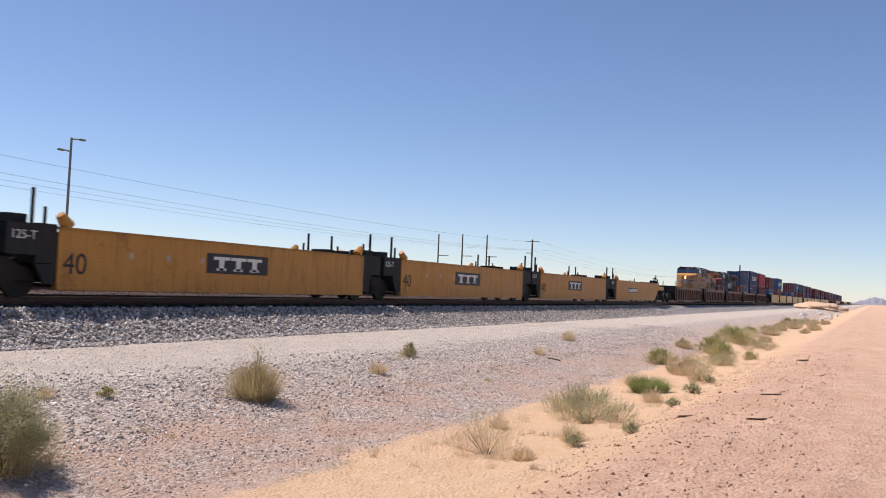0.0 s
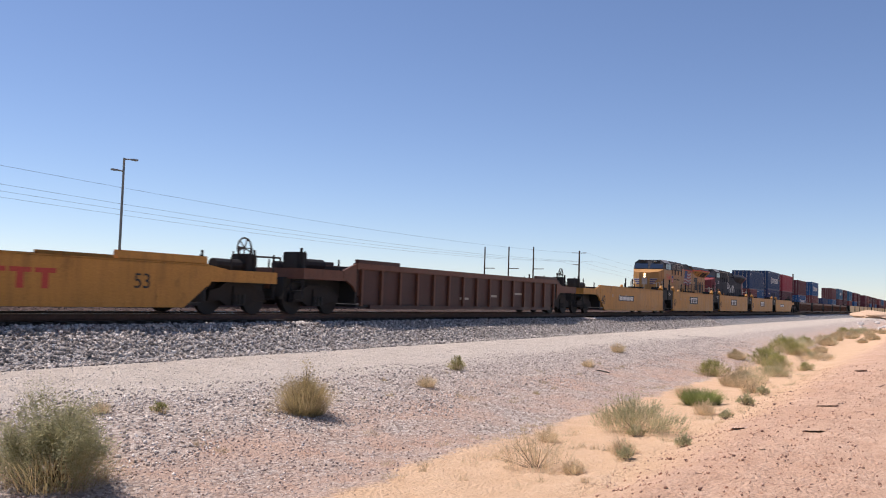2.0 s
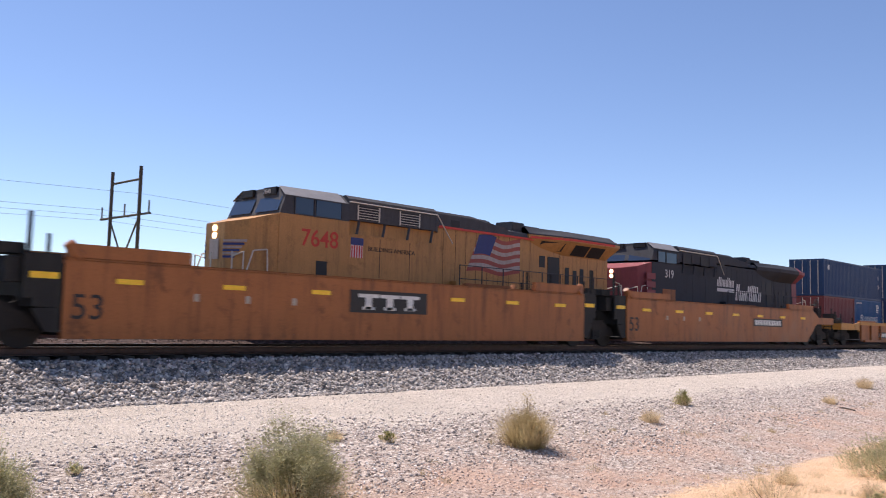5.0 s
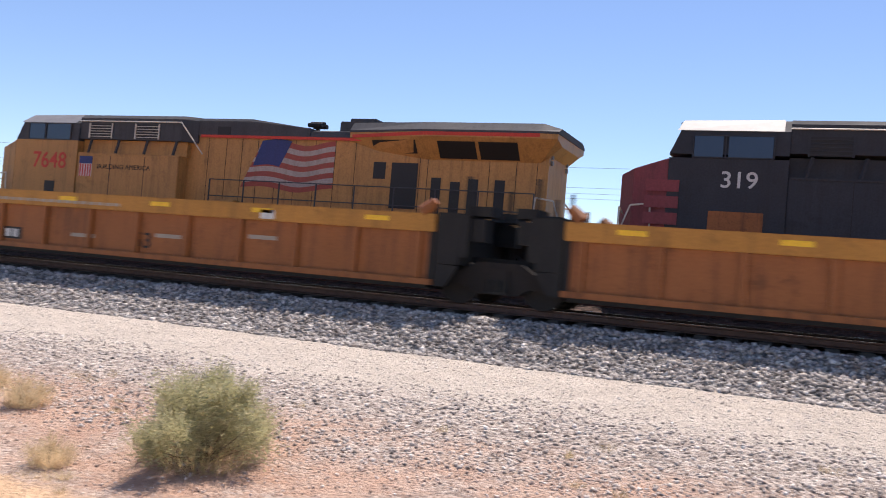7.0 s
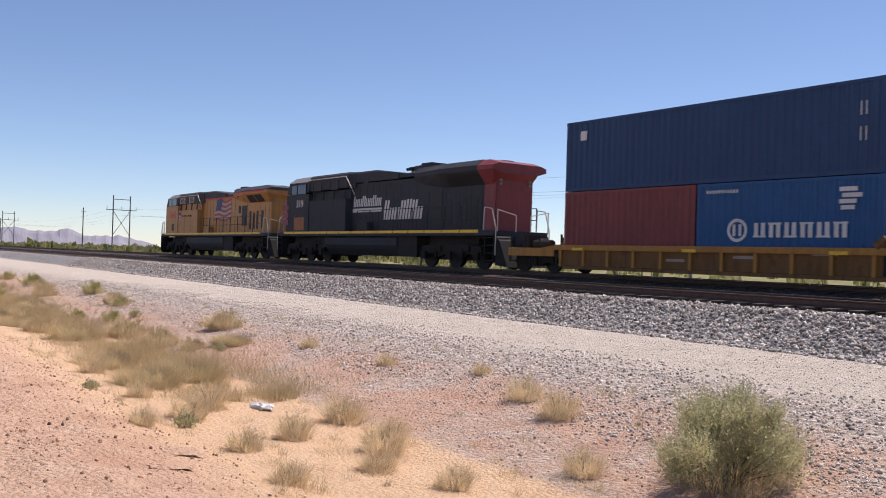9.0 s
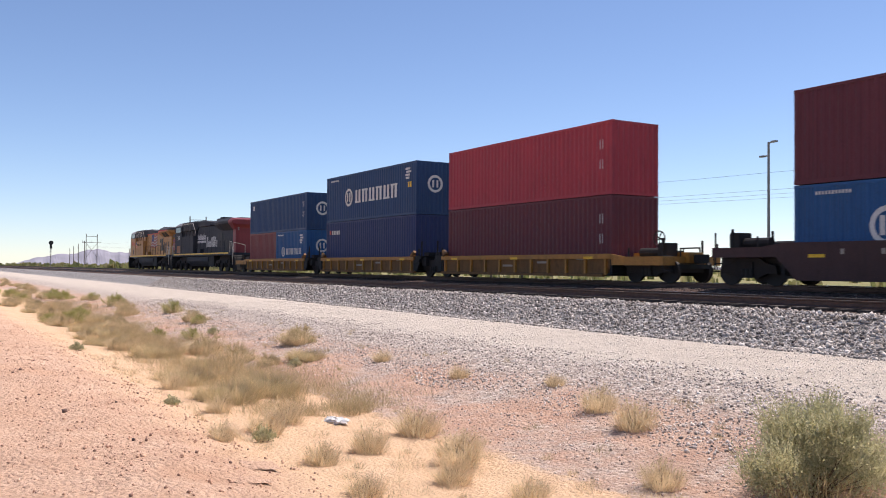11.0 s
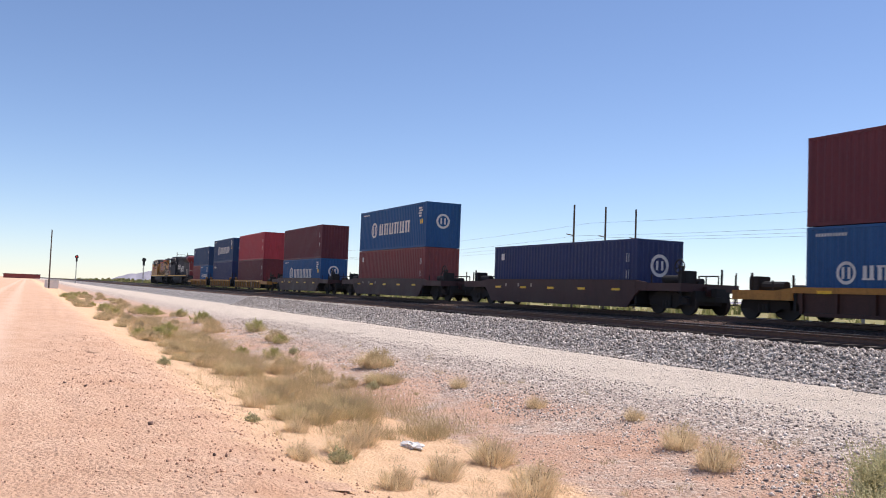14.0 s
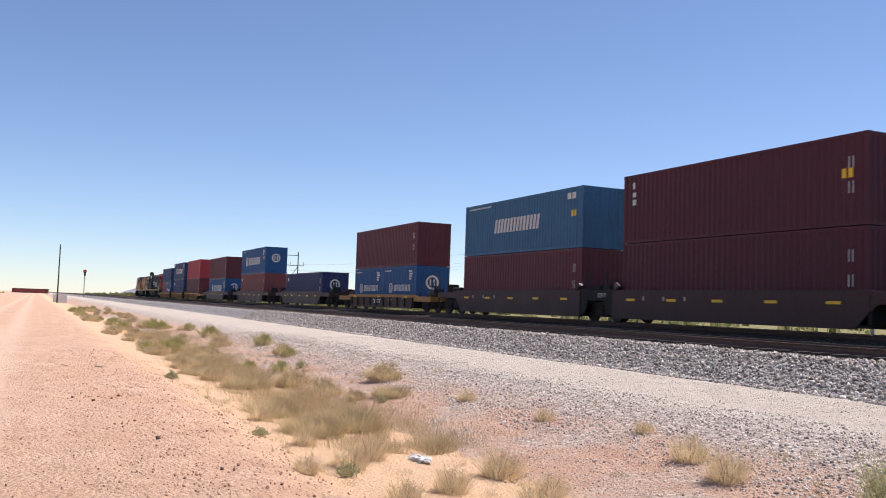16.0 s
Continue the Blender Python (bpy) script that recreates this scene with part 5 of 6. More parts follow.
for i, h in enumerate((1.0, 0.62, 0.62, 0.95, 1.0, 0.95, 0.62)):
    a = 11.75 + i * 0.51
    for k in (0, 0.26):
        v = [bm.verts.new(p) for p in ((a + k, -1.036, 2.22), (a + k + 0.17, -1.036, 2.22), (a + k + 0.17 + 0.2 * h, -1.036, 2.22 + h), (a + k + 0.2 * h, -1.036, 2.22 + h))]
        bm.faces.new(v)
part("brand_marking", bm, WHITE, second)
for ob in second.children:
    if ob.name.split(".")[0] in ("upper_hood", "blower_hood", "cab_upper", "cab_roof_edge", "roof", "exhaust_housing", "horn", "number_board", "roof_grab_rail"):
        ob.location.z += 0.10
put(second, 2, 22.65)

# ---- line side: poles, wires, signals ----


def pole(x, y, h, r, mat, label, arms=(), name="utility_pole", lamp=False):
    o = tagged(new(name), label, "pole")
    z = surface(x, y)
    bm = bmesh.new()
    rod(bm, (0, 0, -0.3), (0, 0, h), r, 10, r * 0.7)
    part("shaft", bm, mat, o)
    for za, side, ln in arms:
        bm = bmesh.new()
        rod(bm, (0, 0, za), (side[0] * ln, side[1] * ln, za + 0.05), 0.06, 6)
        if lamp:
            a = (side[0] * ln, side[1] * ln)
            bx(bm, a[0] - 0.24, a[0] + 0.24, a[1] - 0.15, a[1] + 0.15, za - 0.04, za + 0.10)
        part("lamp_arm" if lamp else "crossarm", bm, mat, o)
    o.location = (x, y, z)
    return o


LY = 58.0
pole(48.9, LY, 12.2, 0.13, GALV, "grey steel lamp pole with two short arms", ((12.1, (1, -0.4), 0.8), (11.1, (-1, 0.3), 0.75)), "lamp_pole", True)
pole(-49.3, LY, 11.8, 0.13, GALV, "grey steel lamp pole with two short arms", ((11.7, (1, -0.4), 0.8), (10.7, (-1, 0.3), 0.75)), "lamp_pole", True)
for x, h in ((123.8, 9.8), (-82.7, 11.9)):
    for k in (-4.2, 0, 4.2):
        pole(x, LY + k, h, 0.14, POLEWOOD, "dark timber pole of a three-pole structure", ((h - 3.4, (0.5, -0.9), 1.6),))
pole(155.0, LY, 11.0, 0.2, POLEWOOD, "dark timber pole with transformers", ((10.6, (0, 1), 1.4), (10.6, (0, -1), 1.4), (8.4, (0, 1), 1.2)))
pole(305.0, 40.0, 13.0, 0.3, POLEWOOD, "tall dark timber pole beside the line")
for k in (-4, 0, 4):
    pole(330.0, LY + 1.5 * k, 10.5, 0.2, POLEWOOD, "far dark timber pole")


def h_frame(x, y, h, gap):
    o = tagged(new("transmission_tower"), "dark timber two-pole tower with cross bracing", "tower", "line of towers")
    for k in (-gap / 2, gap / 2):
        part("post", rods([((0, k, -0.3), (0, k, h))], 0.13, 8), POLEWOOD, o)
    part("crossarm", rods([((0, -gap / 2 - 1.6, h - 3.4), (0, gap / 2 + 1.6, h - 3.4)), ((0, -gap / 2, h - 0.9), (0, gap / 2, h - 0.9))], 0.08), POLEWOOD, o)
    part("brace", rods([((0, -gap / 2, h - 3.6), (0, gap / 2, h - 9.4)), ((0, gap / 2, h - 3.6), (0, -gap / 2, h - 9.4))], 0.07), POLEWOOD, o)
    part("insulator", rods([((0, k, h - 3.4), (0, k, h - 2.5)) for k in (-gap / 2 - 1.4, 0, gap / 2 + 1.4)], 0.06), GALV, o)
    o.location = (x, y, surface(x, y))


h_frame(28.7, LY + 1.0, 12.0, 4.3)
h_frame(-215.0, 57.0, 13.6, 3.9)
h_frame(-378.0, 58.0, 14.0, 4.2)
for x in (-152.0, -257.0):
    pole(x, LY, 12.0, 0.16, POLEWOOD, "slim dark timber pole with two short crossarms", ((11.0, (0.5, -0.9), 0.9), (11.0, (-0.5, 0.9), 0.9), (9.4, (0.5, -0.9), 0.7)))
for j in range(4):
    pole(-410.0 - 60 * j, 60 + 6 * j, 12, 0.2, POLEWOOD, "far dark timber pole")
wires = tagged(new("overhead_wires"), "thin sagging overhead wires between poles", "wires", kind="structure")
spans = [(330, 9.5), (155, 9.0), (123.8, 8.0), (28.7, 8.4), (-82.7, 8.4), (-215, 9.0), (-378, 9.5)]
for k, dz in ((-3.6, 0.0), (0.0, 0.0), (3.6, 0.0), (-2.0, 1.5)):
    bm = bmesh.new()
    for (xa, za), (xb, zb) in zip(spans, spans[1:]):
        last = None
        for i in range(13):
            u = i / 12
            p = (xa + (xb - xa) * u, LY + k, za + (zb - za) * u + dz - 6.0e-4 * (xa - xb) ** 2 * u * (1 - u) * 0.5)
            if last:
                rod(bm, last, p, 0.012, 3)
            last = p
    part("wire", bm, WIRE, wires)


def signal(x, y, h, label, lit):
    o = tagged(new("railway_signal"), label, "railway signal")
    part("mast", rods([((0, 0, -0.2), (0, 0, h))], 0.09, 8), GALV, o)
    part("head", rods([((0.25, 0, h - 0.2), (0.45, 0, h - 0.2))], 0.55, 16), SIGNALBLACK, o, "round black signal head")
    part("case", lump([(0.05, 0.3, -0.28, 0.28, h - 1.7, h - 0.7)]), SIGNALBLACK, o)
    part("ladder", rods([((-0.25, k, 0), (-0.25, k, h - 0.6)) for k in (-0.18, 0.18)], 0.02, 4), GALV, o)
    if lit:
        part("lens", rods([((0.45, 0, h - 0.2), (0.5, 0, h - 0.2))], 0.14, 10), REDLAMP, o, "red lens")
    o.location = (x, y, surface(x, y))


signal(-303, 13.9, 8.6, "railway signal with a red lamp beside the track", True)
signal(-248, 28.0, 7.4, "railway signal with a dark head beside the track", False)
pole(-175.0, 3.6, 10.6, 0.14, POLEWOOD, "slim timber pole beside the dirt road")
cab_box = tagged(new("equipment_cabinet"), "white equipment cabinet beside the dirt road", "cabinet")
part("body", lump([(-0.6, 0.6, -1.2, 1.2, 0, 1.5)]), CABINETWHITE, cab_box, bevel=0.03)
part("lid", lump([(-0.68, 0.68, -1.28, 1.28, 1.5, 1.58)]), CABINETWHITE, cab_box)
cab_box.location = (-182, 4.2, surface(-182, 4.2))
shed = tagged(new("far_shed"), "low reddish shed far down the dirt road", "building")
part("wall", lump([(-6, 6, -14, 14, 0, 3.4)]), BOX["rust"], shed)
part("roof", lump([(-6.5, 6.5, -14.5, 14.5, 3.4, 3.7)]), BOX["maroon"], shed)
shed.location = (-820, -4, surface(-820, -4))


def dirt_heap(x, y, w, h, seed, mat, label):
    o = tagged(new("dirt_heap"), label, "dirt heap")
    bm = bmesh.new()
    bmesh.ops.create_icosphere(bm, subdivisions=4, radius=1)
    for v in bm.verts:
        k = 1 + 0.30 * noise.noise(v.co * 1.7 + Vector((seed, 0, 0))) + 0.12 * noise.noise(v.co * 5)
        v.co = Vector((v.co.x * w / 2 * k, v.co.y * w * 0.35 * k, max(-0.2, v.co.z * h * k)))
    part("body", bm, mat, o)
    o.location = (x, y, surface(x, y))


HEAPDIRT = plain("heap_dirt", (0.60, 0.42, 0.28), 0.97, 0.2, 3, 0, 0.6)
PALEROCK = plain("pale_rock", (0.62, 0.57, 0.52), 0.9, 0.2, 2, 0, 0.5)
dirt_heap(205, 10.5, 15, 1.4, 1.0, HEAPDIRT, "sandy heap of dirt beside the service road")
rrng = random.Random(5)
for i in range(14):
    dirt_heap(105 + 60 * rrng.random(), 4.2 + 3.8 * rrng.random(), rrng.uniform(0.5, 1.2), rrng.uniform(0.15, 0.35), 3.0 + i, PALEROCK, "pale rock lying on the bank")


# ---- mountains ----
def ridge(name, az0, az1, r, height, seed, label, rough):
    me = bpy.data.meshes.new(name)
    n = 90
    vs, fs = [], []
    for i in range(n + 1):
        a = radians(az0 + (az1 - az0) * i / n)
        u = i / n
        env = math.sin(math.pi * u) ** 0.7
        h = height * env * (0.55 + rough * (noise.noise((u * 5, seed, 0)) + 0.5 * noise.noise((u * 13, seed, 1)) + 0.3 * noise.noise((u * 37, seed, 2))))
        for k, (rr, f) in enumerate(((r * 0.93, -0.02), (r * 0.955, 0.42 + 0.2 * noise.noise((u * 22, seed, 5))), (r * 0.98, 0.8), (r, 1.0), (r * 1.06, -0.02))):
            vs.append((rr * math.cos(a), rr * math.sin(a), f * max(0, h)))
    for i in range(n):
        for k in range(4):
            fs.append((i * 5 + k, i * 5 + k + 1, i * 5 + 5 + k + 1, i * 5 + 5 + k))
    me.from_pydata(vs, [], fs)
    me.materials.append(HAZE)
    tagged(new(name, me), label, "mountains", kind="structure")


# the air's blue-grey haze is mixed straight into this rock colour
HAZE = plain("hazy_rock", (0.25, 0.245, 0.285), 0.95, 0.2, 0.01, 0, 0.0)
ridge("backdrop_mountain_west", 162.5, 175.5, 2600, 74, 3.1, "hazy blue desert mountains on the horizon", 0.30)
ridge("backdrop_mountain_east", -6, 1.2, 2700, 46, 8.4, "hazy blue desert hills on the horizon", 0.4)
ridge("backdrop_hills_north", 20, 158, 2900, 16, 5.0, "low hazy hills on the horizon", 0.5)

# ---- plants ----
def leaf_material(name, cols, rough=0.8):
    m, nt, b = nodes_of(name)
    g = nt.nodes.new("ShaderNodeNewGeometry")
    stops = [(i / max(1, len(cols) - 1), c) for i, c in enumerate(cols)]
    c = ramp(nt, g.outputs["Random Per Island"], stops)
    c = mix(nt, 1.0, c, ramp(nt, noise_tex(nt, coords(nt), 5, 3), [(0.3, (0.7, 0.7, 0.7)), (0.7, (1.2, 1.2, 1.2))]), "MULTIPLY")
    nt.links.new(c, b.inputs["Base Color"])
    b.inputs["Roughness"].default_value = rough
    b.inputs["Specular IOR Level"].default_value = 0.2
    thin = nt.nodes.new("ShaderNodeBsdfTranslucent")
    nt.links.new(c, thin.inputs[0])
    both = nt.nodes.new("ShaderNodeMixShader")
    both.inputs[0].default_value = 0.55
    nt.links.new(b.outputs[0], both.inputs[1])
    nt.links.new(thin.outputs[0], both.inputs[2])
    nt.links.new(both.outputs[0], nt.nodes["Material Output"].inputs[0])
    return m


SAGE = leaf_material("sage_leaf", [(0.38, 0.37, 0.20), (0.50, 0.48, 0.28), (0.62, 0.57, 0.36), (0.42, 0.42, 0.23)])
OLIVE = leaf_material("olive_leaf", [(0.243, 0.263, 0.092), (0.405, 0.405, 0.142), (0.608, 0.506, 0.223)])
STRAW = leaf_material("straw_blade", [(0.66, 0.52, 0.33), (0.80, 0.65, 0.43), (0.55, 0.43, 0.26)])
DRY = leaf_material("dry_twig", [(0.54, 0.405, 0.225), (0.39, 0.33, 0.15), (0.69, 0.525, 0.3)])
GREEN = leaf_material("green_blade", [(0.19, 0.24, 0.075), (0.27, 0.31, 0.10), (0.38, 0.38, 0.16)])
GREYGRASS = leaf_material("grey_grass", [(0.56, 0.42, 0.25), (0.44, 0.36, 0.20), (0.68, 0.52, 0.32), (0.36, 0.33, 0.16)])
TWIG = plain("twig_bark", (0.16, 0.11, 0.07), 0.9, 0.3, 20)


def blades(rng, count, spread_r, length, width, tilt, bend=0.25):
    """Ribbons that rise from a patch and bend outwards."""
    vs, fs = [], []
    for _ in range(count):
        a = rng.random() * 6.283
        r = spread_r * math.sqrt(rng.random())
        x, y = r * math.cos(a), r * math.sin(a)
        t = tilt * (0.25 + 0.75 * rng.random()) * (0.35 + 0.65 * r / max(spread_r, 1e-3))
        out = a + rng.uniform(-0.7, 0.7)
        ln = length * (0.45 + 0.55 * rng.random())
        d = Vector((math.sin(t) * math.cos(out), math.sin(t) * math.sin(out), math.cos(t)))
        side = Vector((-math.sin(out + rng.uniform(-1, 1)), math.cos(out), 0)).normalized() * width
        p0 = Vector((x, y, -0.02))
        p1 = p0 + d * ln * 0.55
        p2 = p1 + (d + Vector((math.cos(out), math.sin(out), -0.3)) * bend).normalized() * ln * 0.45
        k = len(vs)
        vs += [p0 - side, p0 + side, p1 - side * 0.8, p1 + side * 0.8, p2]
        fs += [(k, k + 1, k + 3, k + 2), (k + 2, k + 3, k + 4)]
    return vs, fs


def leaves(rng, count, w, h, size, hollow=0.35, lobes=6):
    """Small leaves in clumps through an uneven dome."""
    vs, fs = [], []
    clumps = []
    for _ in range(lobes * 11):
        a, e = rng.random() * 6.283, math.asin(rng.random())
        r = (hollow + (1 - hollow) * rng.random() ** 0.6) * 0.86
        r *= 0.86 + 0.14 * math.sin(3 * a + 1.3 * lobes)
        r *= 0.95 + 0.30 * noise.noise((1.6 * math.cos(a), 1.6 * math.sin(a), 2.0 * e + lobes))
        flat = math.cos(e) * (1.12 - 0.34 * math.sin(e))
        clumps.append((Vector((w / 2 * r * math.cos(a) * flat, w / 2 * r * math.sin(a) * flat, h * (0.10 + 0.92 * r * math.sin(e)))), 0.45 + 0.7 * rng.random()))
    for _ in range(count):
        c, s = rng.choice(clumps)
        p = c + Vector((rng.gauss(0, 1), rng.gauss(0, 1), rng.gauss(0, 1.15))) * s * 0.075 * (w + h) / 2
        if p.z < 0.02:
            p.z = 0.02 + rng.random() * 0.1
        d = Vector((rng.gauss(0, 1) + p.x / w, rng.gauss(0, 1) + p.y / w, rng.gauss(0.9, 0.8))).normalized()
        q = d.orthogonal().normalized() * size * 0.32
        ln = size * rng.uniform(0.6, 1.5)
        k = len(vs)
        vs += [p - q, p + q, p + d * ln]
        fs += [(k, k + 1, k + 2)]
    return vs, fs, clumps


def mesh_part(name, vs, fs, mat, parent):
    me = bpy.data.meshes.new(name)
    me.from_pydata([tuple(v) for v in vs], [], fs)
    me.materials.append(mat)
    ob = new(name, me)
    ob.parent = parent
    return ob


def sprigs(rng, count, w, h, size, clumps, leaflets=9):
    """Feathery shoots that rise from the outer clumps, each with small leaves along it."""
    vs, fs = [], []
    for _ in range(count):
        c, _s = rng.choice(clumps)
        u = math.hypot(c.x, c.y) / (w / 2)
        d = Vector((c.x / w * 1.5 + rng.gauss(0, 0.22), c.y / w * 1.5 + rng.gauss(0, 0.22), 0.9)).normalized()
        ln = h * rng.uniform(0.16, 0.34)
        p0 = c * rng.uniform(0.78, 1.06) + Vector((rng.gauss(0, 0.03), rng.gauss(0, 0.03), 0)) * w
        q = d.orthogonal().normalized()
        k = len(vs)
        vs += [p0 - q * 0.0016, p0 + q * 0.0016, p0 + d * ln]
        fs += [(k, k + 1, k + 2)]
        for i in range(leaflets):
            p = p0 + d * ln * (0.2 + 0.8 * i / leaflets)
            e = (d * 0.9 + Vector((rng.gauss(0, 0.7), rng.gauss(0, 0.7), rng.gauss(0.1, 0.5)))).normalized()
            r = e.orthogonal().normalized() * size * 0.22
            k = len(vs)
            vs += [p - r, p + r, p + e * size * rng.uniform(0.7, 1.3)]
            fs += [(k, k + 1, k + 2)]
    return vs, fs


def shrub(w, h, leaf, label, seed, count=5200, size=0.055, straw=0, shoots=0, fuzz=0.0018, dry=None, lean=0.95, reach=1.05, group="desert shrubs"):
    """An uneven dome of small leaves on branches; shoots feather its outline, straw adds fine dry stalks."""
    rng = random.Random(seed)
    o = tagged(new("shrub"), label, "shrub", group)
    vs, fs, clumps = leaves(rng, count, w, h, size)
    if shoots:
        v2, f2 = sprigs(rng, shoots, w, h, size, clumps)
        fs = fs + [tuple(i + len(vs) for i in f) for f in f2]
        vs = vs + v2
    mesh_part("foliage", vs, fs, leaf, o)
    thick = 1.0 if count > 4000 else 0.4
    bm = bmesh.new()
    for c, _ in clumps[:26]:
        rod(bm, (c.x * 0.06, c.y * 0.06, -0.03), (c.x * 0.55, c.y * 0.55, c.z * 0.5), 0.010 * thick, 4, 0.006 * thick)
        rod(bm, (c.x * 0.55, c.y * 0.55, c.z * 0.5), c, 0.006 * thick, 4, 0.003 * thick)
    part("branchwork", bm, TWIG, o)
    if straw:
        vs, fs = blades(rng, straw, w * 0.33, h * reach, fuzz, lean)
        mesh_part("dry_growth", vs, fs, dry or STRAW, o)
    return o


def tuft(w, h, mat, label, seed, count=260, width=0.006, tilt=0.9, group="grass tufts"):
    rng = random.Random(seed)
    o = tagged(new("grass_tuft"), label, "grass", group)
    vs, fs = blades(rng, count, w * 0.32, h, width, tilt)
    mesh_part("foliage", vs, fs, mat, o)
    return o


def stand(o, x, y, turn=0.0, scale=1.0):
    o.matrix_basis = Matrix.Translation((x, y, surface(x, y))) @ Matrix.Rotation(turn, 4, "Z") @ Matrix.Diagonal((scale, scale, scale, 1))
    return o


def more(o, x, y, turn, scale=1.0):
    c = copy_thing(o, Matrix.Identity(4))
    return stand(c, x, y, turn, scale)


shrub_a = stand(shrub(0.86, 0.74, DRY, "tan and olive dry shrub on the gravel slope", 11, 7000, 0.022, 1500, 520, 0.0017, DRY, 1.0, 0.95), 10.2, 8.0)
shrub_l = stand(shrub(1.35, 0.98, SAGE, "sage-green shrub with dry lower twigs on gravel", 12, 13000, 0.026, 900, 1900, 0.0018, DRY, 1.3, 0.6), 5.45, 7.15)
stand(shrub(0.85, 0.8, SAGE, "sage-green shrub on the gravel slope", 13, 7000, 0.026, 400, 900, 0.0018, DRY, 1.3, 0.6), 2.75, 7.9)
shrub_b = stand(shrub(1.55, 1.0, SAGE, "round sage-green shrub on reddish gravel", 14, 15000, 0.025, 1000, 2400, 0.0018, DRY, 1.3, 0.45), -7.72, 6.6)
stand(tuft(0.95, 0.44, GREEN, "bright green grass clump on sand", 15, 3400, 0.0034, 1.05), 18.15, 4.1)
stand(shrub(0.42, 0.36, OLIVE, "small olive shrub on the road's shoulder", 16, 900, 0.03, 200, 120), 17.1, 9.2)
t_dry = stand(shrub(0.44, 0.30, STRAW, "small dry straw-coloured bush on gravel", 17, 240, 0.017, 620, 90, 0.0016, None, 1.0, 1.0, "small dry bushes"), 14.4, 8.4)
t_grn = stand(shrub(0.30, 0.18, OLIVE, "small low green plant on gravel", 18, 500, 0.02, 120, 60), 8.3, 8.9)
scr = stand(shrub(1.9, 0.62, SAGE, "sparse tan and green weed clump on sand", 19, 2400, 0.026, 520, 700, 0.0018, None, 1.0), 13.5, 4.05)
scr2 = stand(shrub(1.25, 0.62, STRAW, "sparse dry weed clump on sand", 20, 500, 0.024, 170, 150, 0.0018, None, 0.8), 9.8, 4.15)
olive_s = stand(shrub(1.1, 0.55, OLIVE, "low olive desert shrub", 21, 1800, 0.036, 500, 260, 0.0022), 26.0, 5.6)
tan_s = stand(shrub(1.2, 0.5, GREYGRASS, "low tan desert shrub", 22, 1500, 0.036, 1300, 260, 0.0022), 23.1, 4.3)
dark_s = stand(shrub(1.3, 0.62, OLIVE, "dark low desert shrub", 23, 2200, 0.036, 200, 260, 0.0022), -54.6, 6.6)
grey_g = stand(tuft(1.5, 0.46, GREYGRASS, "tan-grey dry grass clump in the ditch", 24, 2600, 0.0025, 1.25), -16.3, 4.7)
grn_low = stand(shrub(0.32, 0.2, SAGE, "small green weed on sand", 25, 300, 0.028, 60, 50), 11.7, 2.85)
for x, y, k in ((27.8, 9.0, 1.3), (7.6, 9.2, 0.6), (12.0, 4.9, 0.8), (11.1, 3.5, 0.9), (9.6, 3.6, 0.7), (16.2, 3.6, 1.1), (15.1, 4.7, 1.2), (21.0, 3.6, 1.5), (22.5, 8.1, 0.9), (19.7, 4.8, 1.2), (-8.6, 7.5, 1.35), (-7.6, 7.15, 1.4),
                (-9.3, 5.2, 1.5), (-7.7, 4.8, 1.4), (-8.2, 5.2, 1.1), (-8.6, 4.2, 1.2), (-7.0, 4.3, 1.0), (-9.9, 3.5, 1.2), (-8.0, 3.4, 1.0), (-10.6, 4.0, 1.3), (-6.2, 4.6, 0.9), (-5.9, 5.9, 1.1), (-12.2, 7.6, 0.9), (-15.0, 7.6, 1.0),
                (-10.3, 8.1, 0.8), (-11.5, 3.4, 1.0), (-14.0, 3.4, 1.1), (-6.6, 3.2, 0.9), (-9.0, 2.7, 0.8), (-2.6, 6.6, 0.9), (-1.2, 7.4, 0.8), (0.8, 6.4, 0.9)):
    more(t_dry, x + STEP * (x < -5), y, x * 3.1 + y, k)
for x, y, k in ((13.0, 3.9, 1.0), (10.6, 3.3, 1.0), (18.0, 3.2, 1.3), (20.5, 3.3, 1.2), (-9.3, 3.25, 1.0), (-12.0, 2.9, 0.8), (15.6, 3.1, 0.9), (-24, 6.9, 1.3), (-19.0, 7.7, 1.0), (-16.2, 6.3, 1.0), (4.0, 9.0, 0.7), (-20.5, 2.9, 1.2)):
    more(grn_low, x + STEP * (x < -5), y, x * 2.3, k)
rng = random.Random(31)
for i in range(9):
    x = -15.0 - 2.6 * i
    more(grey_g, x + rng.uniform(-0.6, 0.6), 4.6 + 0.02 * i + rng.uniform(-0.9, 0.7), rng.random() * 6, rng.uniform(0.6, 1.05))
for i in range(84):
    x = -18 - 1.15 * i - rng.random() * 2
    src = rng.choice((olive_s, tan_s, tan_s, tan_s, dark_s, grey_g))
    more(src, x, rng.uniform(3.2, 7.6), rng.random() * 6, rng.uniform(0.5, 1.05))
for i in range(40):
    x = 24 + 1.7 * i + rng.random() * 2
    src = rng.choice((olive_s, tan_s, tan_s, scr, scr2))
    more(src, x, rng.uniform(3.4, 6.6), rng.random() * 6, rng.uniform(0.6, 1.15))
for x, y, k in ((42.3, 5.9, 1.5), (40.5, 5.2, 1.2), (30.0, 4.4, 1.1), (33.0, 5.2, 1.3), (-36.0, 8.0, 1.0), (-43.8, 7.4, 1.1)):
    more(olive_s, x, y, x, k)


